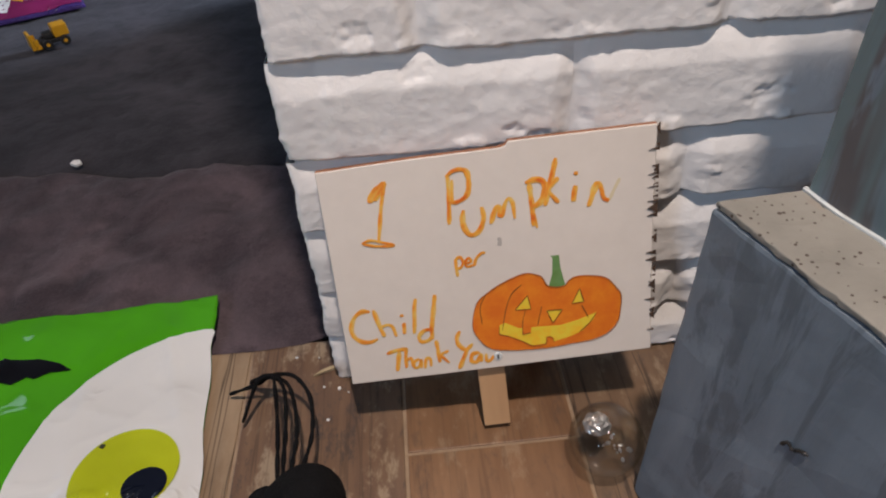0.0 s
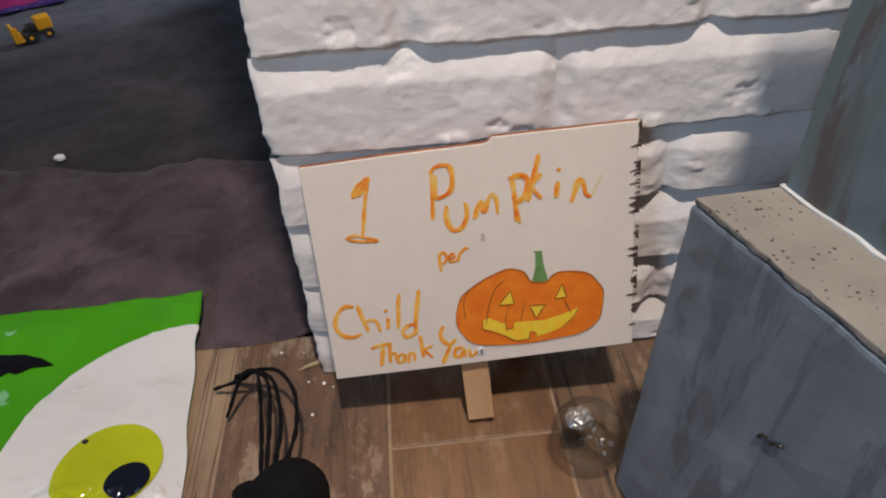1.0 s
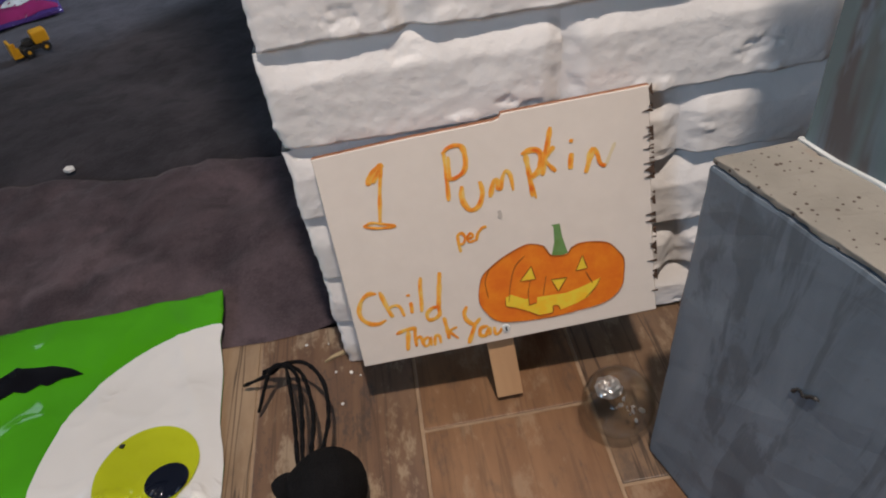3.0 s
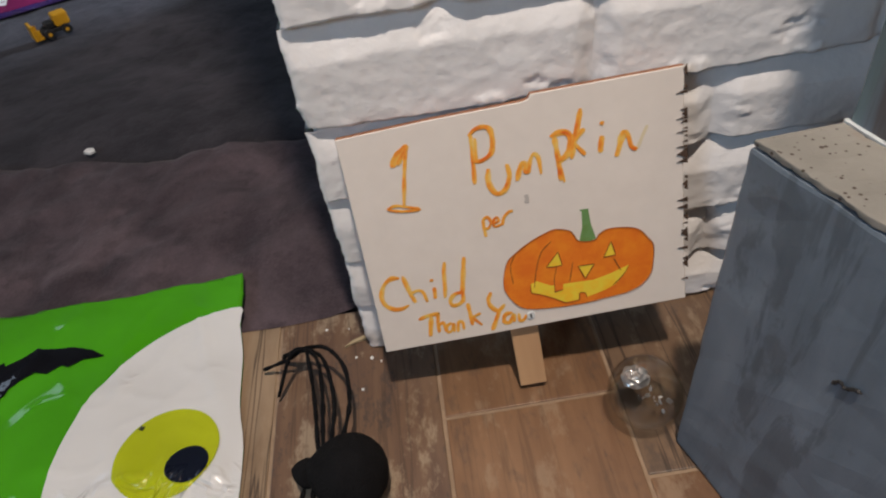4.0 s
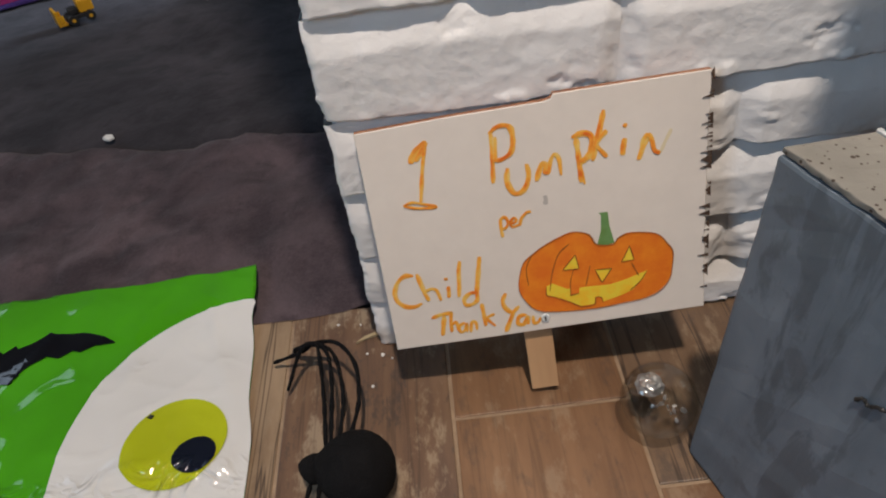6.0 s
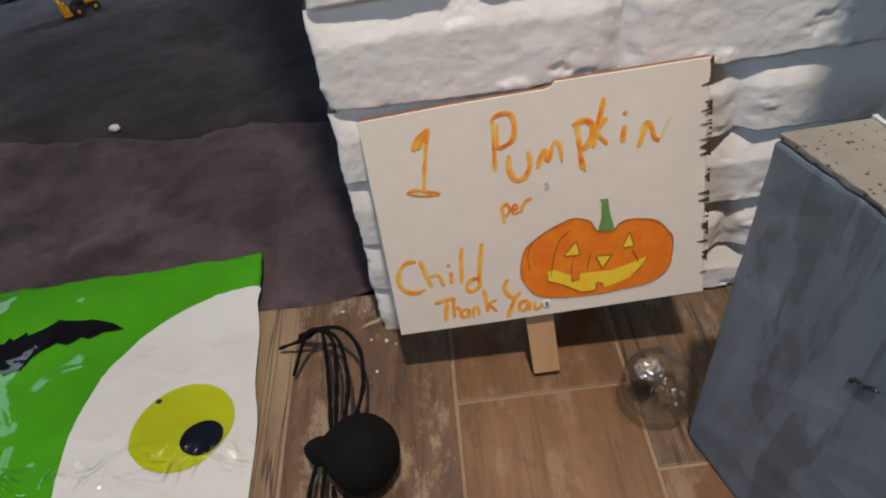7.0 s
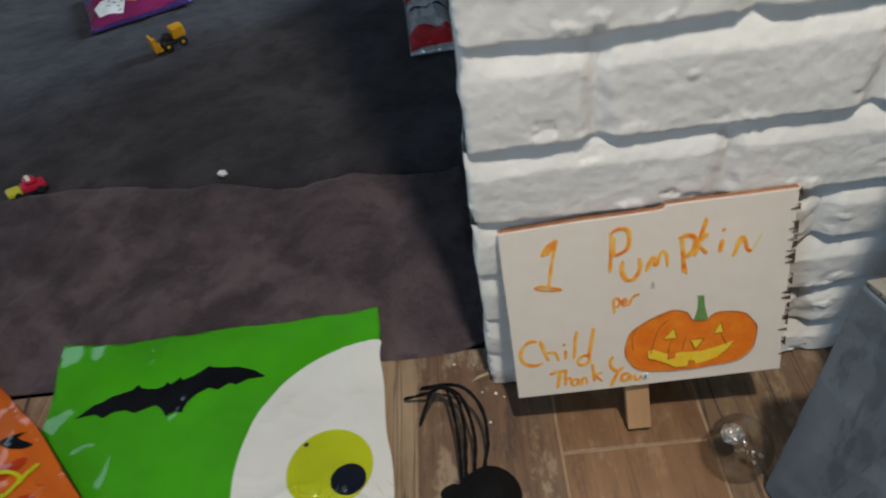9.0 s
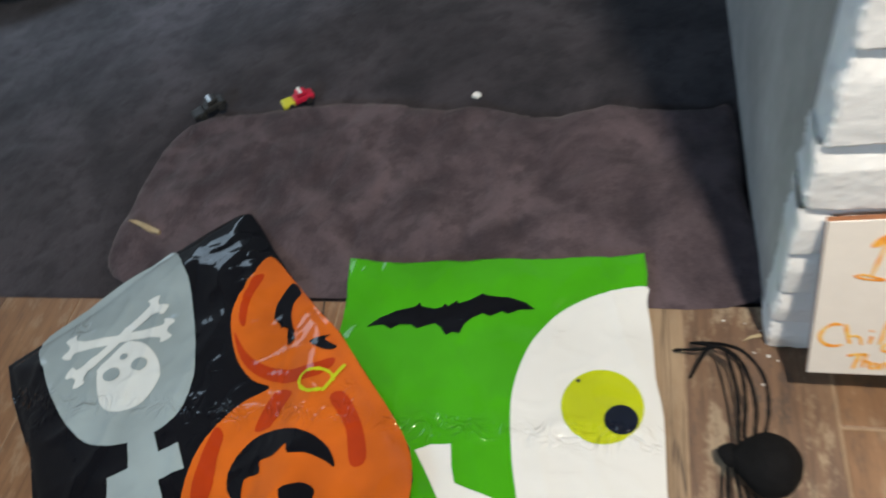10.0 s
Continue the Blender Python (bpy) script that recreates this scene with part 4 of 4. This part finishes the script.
# ---- clear bauble ----
BC, BR = Vector((0.2435, -0.134, 0.0345)), 0.0335
bauble = empty("clear_bauble", pose(*BC), "clear plastic bauble with silver scraps inside on the tiles", "bauble")
bm = ball(BR, seg=36)
inner = ball(BR - 0.0012, seg=36)
for f in inner.faces:
    f.normal_flip()
me = bpy.data.meshes.new("tmp")
inner.to_mesh(me)
inner.free()
bm.from_mesh(me)
bpy.data.meshes.remove(me)
shell = part("shell", bm, CLEAR, bauble, "clear thin shell", True)
capdir = Vector((-0.45, 0.30, 0.84)).normalized()
part("cap", ball(0.0115, capdir * (BR - 0.014), (1, 1, 0.7), 18, 0.30, 300), FOIL, bauble, "crumpled silver cap")
for k in range(18):
    way = random.random()
    p = Vector((-0.005 + 0.018 * way, 0.006 - 0.020 * way, 0.010 - 0.024 * way)) + Vector([random.gauss(0, 0.0035) for _ in range(3)])
    p = p.normalized() * min(p.length, BR - 0.006)
    bm = bmesh.new()
    bmesh.ops.create_icosphere(bm, subdivisions=1, radius=random.uniform(0.0016, 0.0046), matrix=Matrix.Translation(p) @ Euler((k, k * 2, k * 3)).to_matrix().to_4x4() @ Matrix.Diagonal((1, 0.6, 0.25, 1)))
    part("silver_scrap", bm, FOIL, bauble, "silver scrap")

# ---- toys and litter on the carpet ----
digger = empty("toy_digger", pose(-0.668, 1.040, 0.0, 0, 0, 34) @ Matrix.Scale(0.8, 4), "small yellow and black toy digger standing on the carpet", "toy")
part("chassis", box(-0.040, -0.016, 0.010, 0.034, 0.016, 0.022, 0.003), TOYBLACK, digger)
part("cab", box(0.000, -0.019, 0.023, 0.040, 0.019, 0.056, 0.005), TOYYELLOW, digger)
part("bonnet", box(-0.026, -0.014, 0.023, -0.001, 0.014, 0.040, 0.004), TOYBLACK, digger)
bucket = bmesh.new()
box(-0.064, -0.024, 0.006, -0.056, 0.024, 0.048, 0.002, bucket)
box(-0.056, -0.024, 0.006, -0.040, 0.024, 0.011, 0.001, bucket)
box(-0.056, -0.024, 0.012, -0.044, -0.020, 0.034, 0.001, bucket)
box(-0.056, 0.020, 0.012, -0.044, 0.024, 0.034, 0.001, bucket)
part("bucket", bucket, TOYYELLOW, digger)
for sx in (-0.024, 0.022):
    for sy in (-0.021, 0.021):
        wheel = part("wheel", rod(0.013, (sx, sy - 0.006, 0.013), (sx, sy + 0.006, 0.013), 18), TOYBLACK, digger)
        part("hub", rod(0.005, (sx, sy - 0.0068, 0.013), (sx, sy + 0.0068, 0.013), 12), TOYYELLOW, wheel)


def toy_car(m, body, front, roof, label):
    car = empty("toy_car", m, label, "toy")
    part("body", box(-0.012, -0.014, 0.007, 0.034, 0.014, 0.020, 0.004), body, car)
    part("roof", box(-0.004, -0.012, 0.0205, 0.020, 0.012, 0.031, 0.005), body, car)
    part("stripe", box(0.002, -0.0125, 0.0315, 0.010, 0.0125, 0.0325, 0.0003), roof, car)
    part("bonnet", box(-0.040, -0.015, 0.006, -0.0125, 0.015, 0.017, 0.004), front, car)
    for sx in (-0.022, 0.020):
        for sy in (-0.0145, 0.0145):
            part("wheel", rod(0.0075, (sx, sy - 0.003, 0.0075), (sx, sy + 0.003, 0.0075), 14), TOYBLACK, car)
    return car


toy_car(pose(-0.818, 0.520, 0.004, 0, 8, 38) @ Matrix.Scale(0.9, 4), TOYRED, TOYLIME, PAPER, "crimson and lime toy car at the mat's edge")
toy_car(pose(-1.022, 0.518, 0.002, 0, 0, 40), TOYBLACK, TOYBLACK, STEEL, "black toy car at the mat's edge")


def scrap(name, pts, z, material, label, category, thick=0.002):
    bm = bmesh.new()
    f = bm.faces.new([bm.verts.new((x, y, z(x, y) + 0.001)) for x, y in pts])
    made = bmesh.ops.extrude_face_region(bm, geom=[f])
    for v in made["geom"]:
        if isinstance(v, bmesh.types.BMVert):
            v.co.z += thick * random.uniform(0.5, 1.4)
    bmesh.ops.recalc_face_normals(bm, faces=bm.faces[:])
    return tagged(part(name, bm, material), label, category)


scrap("paper_scrap", [(-0.459, 0.503), (-0.448, 0.497), (-0.441, 0.504), (-0.446, 0.512), (-0.455, 0.511)], lambda x, y: -0.001, PAPER, "crumpled white paper scrap at the mat's edge", "paper", 0.006)
scrap("straw", [(-1.075, 0.216), (-1.050, 0.206), (-1.022, 0.192), (-0.998, 0.188), (-0.998, 0.194), (-1.03, 0.206), (-1.06, 0.218)], mat_height, STRAW, "pale curved straw on the mat", "straw", 0.004)
tagged(part("thread", tube(curve_points([(-0.634, 0.056, 0.003), (-0.630, 0.035, 0.004), (-0.626, 0.012, 0.004), (-0.630, -0.02, 0.003)], 6), 0.0012, 6), TOYBLACK), "black thread lying on the tiles", "thread")
scrap("crumb", [(-0.2400, -0.0650), (-0.2360, -0.0665), (-0.2340, -0.0630), (-0.2380, -0.0615)], lambda x, y: green_height(x, y) + 0.0030, TOYBLACK, "dark crumb lying on the green bag", "crumb", 0.0025)
scrap("splinter", [(-0.034, 0.003), (-0.024, 0.008), (-0.011, 0.011), (-0.013, 0.014), (-0.026, 0.011)], lambda x, y: 0.0, STRAW, "wood splinter on the tiles by the bricks", "splinter", 0.003)
for k, (x, y, s) in enumerate([(-0.016, -0.055, 3.0), (-0.055, 0.034, 2.6), (-0.022, -0.012, 2.4), (-0.006, -0.016, 3.2), (0.004, -0.022, 2.0), (-0.03, 0.03, 1.6), (-0.012, 0.02, 1.8)]):
    scrap("paint_flake", [(x + 0.65 * s / 1000 * math.cos(a) * random.uniform(0.6, 1.2), y + 0.65 * s / 1000 * math.sin(a) * random.uniform(0.6, 1.2)) for a in (0, 1.2, 2.5, 3.8, 5.0)],
          lambda x, y: -0.0005, PAPER, "white paint flake on the tiles", "flake", 0.0015)["group"] = "paint flakes"


def packet(name, m, w, d, film_mat, label, crinkle=0.004):
    """A puffed packet with flat crimped ends, w by d, lying flat."""
    e = empty(name, m, label, "packet")

    def top(x, y):
        k = max(0.0, 1 - (2 * y / d) ** 4) * max(0.0, 1 - (2 * x / w) ** 6)
        return 0.006 + 0.022 * k + crinkle * fbm(x, y, 30, 3, w) * (0.4 + k)
    part("film", grid_block(-w / 2, -d / 2, w / 2, d / 2, 24, 30, top, 0.0), film_mat, e, smooth=True)
    return e, top


foil, top = packet("foil_packet", pose(-0.060, 0.965, 0.004, 0, 0, 3), 0.100, 0.27, FOIL, "crumpled silver and red foil snack packet", 0.007)
for y0, y1, mt in ((-0.128, -0.062, FOILRED), (0.075, 0.12, FOILRED), (0.02, 0.034, PURPLE)):
    part("print_band", sheet([(-0.048, y0), (0.048, y0 + 0.008), (0.048, y1), (-0.048, y1 - 0.006)], lambda x, y: top(x, y) + 0.0012, 0.006), mt, foil, "printed band", True)
sweets, top2 = packet("sweet_packet", pose(-0.845, 1.330, 0.004, 0, 0, 24), 0.26, 0.27, PURPLE, "violet and magenta printed sweet packet", 0.004)
for nm, pts, mt, lift in (("border_print", [(-0.125, -0.13), (0.06, -0.13), (0.125, -0.118), (0.125, -0.09), (0.0, -0.098), (-0.09, -0.095), (-0.10, 0.02), (-0.126, 0.03)], PINK, 0.0012),
                          ("face_print", [(-0.098, -0.10), (-0.04, -0.108), (-0.022, -0.06), (-0.04, -0.02), (-0.085, -0.012), (-0.105, -0.05)], PAPER, 0.0018),
                          ("blob_print", [(0.0, -0.07), (0.05, -0.085), (0.10, -0.05), (0.08, -0.01), (0.02, -0.02)], BONE, 0.0018),
                          ("leaf_print", [(-0.022, -0.07), (0.0, -0.08), (0.004, -0.05), (-0.012, -0.03)], TOYYELLOW, 0.0022),
                          ("star_print", [(-0.075, 0.005), (-0.05, 0.0), (-0.04, 0.03), (-0.07, 0.035)], LIME, 0.0018),
                          ("blob_print", [(-0.02, 0.02), (0.05, 0.01), (0.07, 0.06), (0.0, 0.07)], BONE, 0.0018)):
    part(nm, sheet(pts, lambda x, y: top2(x, y) + lift, 0.01), mt, sweets, "printed shape", True)


def cushion():
    bm = ball(1, (0, 0, 0), (1, 1, 1), 40)
    for v in bm.verts:
        x, y, z = v.co
        q = (abs(x) ** 3.2 + abs(y) ** 3.2) ** (1 / 3.2)
        s = math.hypot(x, y) / q if q > 1e-6 else 1
        v.co = Vector((0.37 * x * s, 0.36 * y * s, 0.085 + 0.085 * z + 0.008 * noise.noise((x * 4, y * 4, z * 4))))
    return bm


cush = part("cushion", cushion(), LINEN, smooth=True)
cush.matrix_world = pose(-1.78, 1.38, -0.004, 0, 0, 8)
tagged(cush, "pale grey-green cotton cushion lying on the carpet", "cushion")

# ---- floor tiles ----
def plank_mesh(w, d):
    bm = box(-w / 2, -d / 2, -0.006, w / 2, d / 2, 0.0, 0.0012)
    me = bpy.data.meshes.new("plank")
    bm.to_mesh(me)
    bm.free()
    return me


def plank(x0, x1, y0, y1, material, cache={}):
    key = (round(x1 - x0, 4), round(y1 - y0, 4), material.name)
    if key not in cache:
        cache[key] = plank_mesh(x1 - x0, y1 - y0)
        cache[key].materials.append(material)
    ob = new("plank", cache[key])
    ob.location = ((x0 + x1) / 2, (y0 + y1) / 2, 0)
    ob.parent = floor


GAP = 0.0034
near = {-2: (PINE, 0.3), -1: (PINE, 0.9), 0: (WEATHERED, 0.9), 1: (BROWN, 0.162), 2: (CRACKED, 0.253), 3: (BROWN, 0.3)}
for i in range(-14, 14):
    x0 = -0.106 + 0.167 * i
    material, first = near.get(i, (random.choice((PINE, BROWN, WEATHERED)), random.uniform(0.2, 0.9)))
    y = 0.056
    length = first
    while y > Y0 + 0.02:
        y2 = max(Y0, y - length)
        plank(x0 + GAP / 2, x0 + 0.167 - GAP / 2, y2 + GAP, y, material)
        y, length = y2, 0.9
        material = random.choice((PINE, BROWN, WEATHERED)) if i not in (-1, 0, 1, 2) else (BROWN if i == 2 else material)

# ---- bricks ----
def brick_mesh(w, h, gap, seed, nx, nz, corner):
    """A rough, thickly painted brick with the mortar above it, in the plane x z, facing -y, its low left corner at the origin:
    a sharp undercut lower edge, a flat lumpy face, and a weathered slope back to the course above."""
    bm = bmesh.new()
    dice = random.Random(int(seed * 100))
    lumps = [(dice.uniform(0.02, w - 0.01), dice.choice((dice.uniform(0, 0.2), dice.uniform(0, 1))) * h, dice.uniform(0.004, 0.011), dice.choice((-0.0022, 0.0012, 0.0016, -0.0012))) for _ in range(int(2 + w * 14))]
    tilt, turn = dice.uniform(-0.02, 0.02), dice.uniform(-0.008, 0.008)
    full = h + gap
    heights = [0.0, 0.0018] + [0.0018 + (full - 0.0018) * (j + 1) / (nz - 1) for j in range(nz - 1)]
    rows = []
    for j, z in enumerate(heights):
        row = []
        for i in range(nx + 1):
            x = w * i / nx
            inner = min(1, x / 0.012 if not corner else 1, (w - x) / 0.012)
            wob = 0.0045 * noise.noise((x * 22 + seed, z * 30, 2.2)) + 0.002 * noise.noise((x * 80 + seed, z * 90, 3.2))
            start = h - 0.015 + 0.006 * noise.noise((x * 14 + seed, 0.7, 5.5)) + 0.35 * wob
            q = max(0.0, min(1.0, (z - start) / (full - start)))
            face = 1 - q * (0.75 + 0.25 * q)
            if corner:
                face = 1 - (1 - face) * min(1, 0.40 + x / 0.06)
            side = min(x if not corner else 1, w - x)
            ks = max(0, min(1, (side + 1.3 * wob) / 0.018))
            ks = 0.36 + 0.64 * ks * ks * (3 - 2 * ks)
            k = face * ks * (0.0 if j == 0 else 1.0)
            if corner:
                k *= min(1, 0.80 + x / 0.02)
            n1 = noise.noise((x * 12 + seed, z * 12, seed * 1.7))
            n2 = noise.noise((x * 60, z * 60 + seed, seed)) + 0.6 * noise.noise((x * 150, z * 150 + seed, seed))
            lump = 0
            for cx, cz, cr, ca in lumps:
                d = math.hypot((x - cx) / 1.6, z - cz) / cr + 0.8 * noise.noise((x * 130, z * 150, cx * 90))
                if d < 1:
                    lump += ca * min(1, (1 - d) * 2.5) * (1 + 0.9 * noise.noise((x * 240, z * 240, seed)))
            y = 0.0100 - k * (0.0122 + inner * (0.0022 * n1 + tilt * (z - h / 2) + turn * (x - w / 2))) - k * 0.0007 * n2 - k * lump
            wz = 0.0050 * noise.noise((x * 10 + seed, 0.3, 7.7)) + 0.0016 * noise.noise((x * 45 + seed, z * 20, 7.7)) + 0.001 * noise.noise((x * 140 + seed, z * 20, 1.7))
            edge = 0.0026 * noise.noise((seed, z * 60, 3.3)) + 0.0014 * noise.noise((seed, z * 170, 8.3)) if corner and i < 3 else 0
            row.append(bm.verts.new((x + inner * 0.003 * noise.noise((x * 22, z * 22 + seed, 1.1)) + edge, y, z + wz * max(0.0, 1 - z / h))))
        rows.append(row)
    for j in range(nz):
        for i in range(nx):
            bm.faces.new((rows[j][i], rows[j][i + 1], rows[j + 1][i + 1], rows[j + 1][i]))
    if corner:
        mid = [bm.verts.new((r[0].co.x - 0.001 + 0.003 * noise.noise((seed, r[0].co.z * 40, 2.0)), 0.020, r[0].co.z)) for r in rows]
        back = [bm.verts.new((r[0].co.x + 0.004 * dice.random(), 0.052, r[0].co.z)) for r in rows]
        for j in range(nz):
            bm.faces.new((rows[j][0], rows[j + 1][0], mid[j + 1], mid[j]))
            bm.faces.new((mid[j], mid[j + 1], back[j + 1], back[j]))
    me = bpy.data.meshes.new("brick")
    bm.to_mesh(me)
    bm.free()
    me.materials.append(WHITE)
    for p in me.polygons:
        p.use_smooth = True
    return me


def lay(me, x, z):
    ob = new("brick", me)
    ob.parent = brickwall
    ob.matrix_parent_inverse = brickwall.matrix_world.inverted()
    ob.matrix_basis = pose(x, 0.0005, z)


COURSES = [(0.002, 0.046, 1), (0.060, 0.107, 0), (0.122, 0.180, 1), (0.196, 0.254, 0), (0.268, 0.342, 1), (0.356, 0.444, 0), (0.458, 0.528, 1), (0.542, 0.612, 0)]
z = 0.626
while z < TOP - 0.08:
    COURSES.append((z, z + 0.066, len(COURSES) % 2))
    z += 0.079
shared = {}
for c, (z0, z1, odd) in enumerate(COURSES):
    ends = [0.0, 0.228] if odd else [0.0, 0.109]
    if c == 3:
        ends = [0.0, 0.112, 0.333]
    while ends[-1] < 1.5:
        ends.append(ends[-1] + 0.236)
    for i in range(len(ends) - 1):
        a, b = ends[i], min(ends[i + 1], 1.497)
        if b - a < 0.03:
            continue
        a = a if i else -0.008 + 0.005 * (c > 4)
        top = COURSES[c + 1][0] if c + 1 < len(COURSES) else TOP - 0.004
        close = c < 9 and a < 0.7
        key = (c, i) if close else (round(b - a, 3), round(z1 - z0, 3), round(top - z1, 3), (c + i) % 4, i == 0)
        if key not in shared:
            shared[key] = brick_mesh(b - a, z1 - z0, top - z1, c * 3.1 + i * 1.7, 96 if close else 14, 40 if close else 9, i == 0)
        lay(shared[key], a, z0)
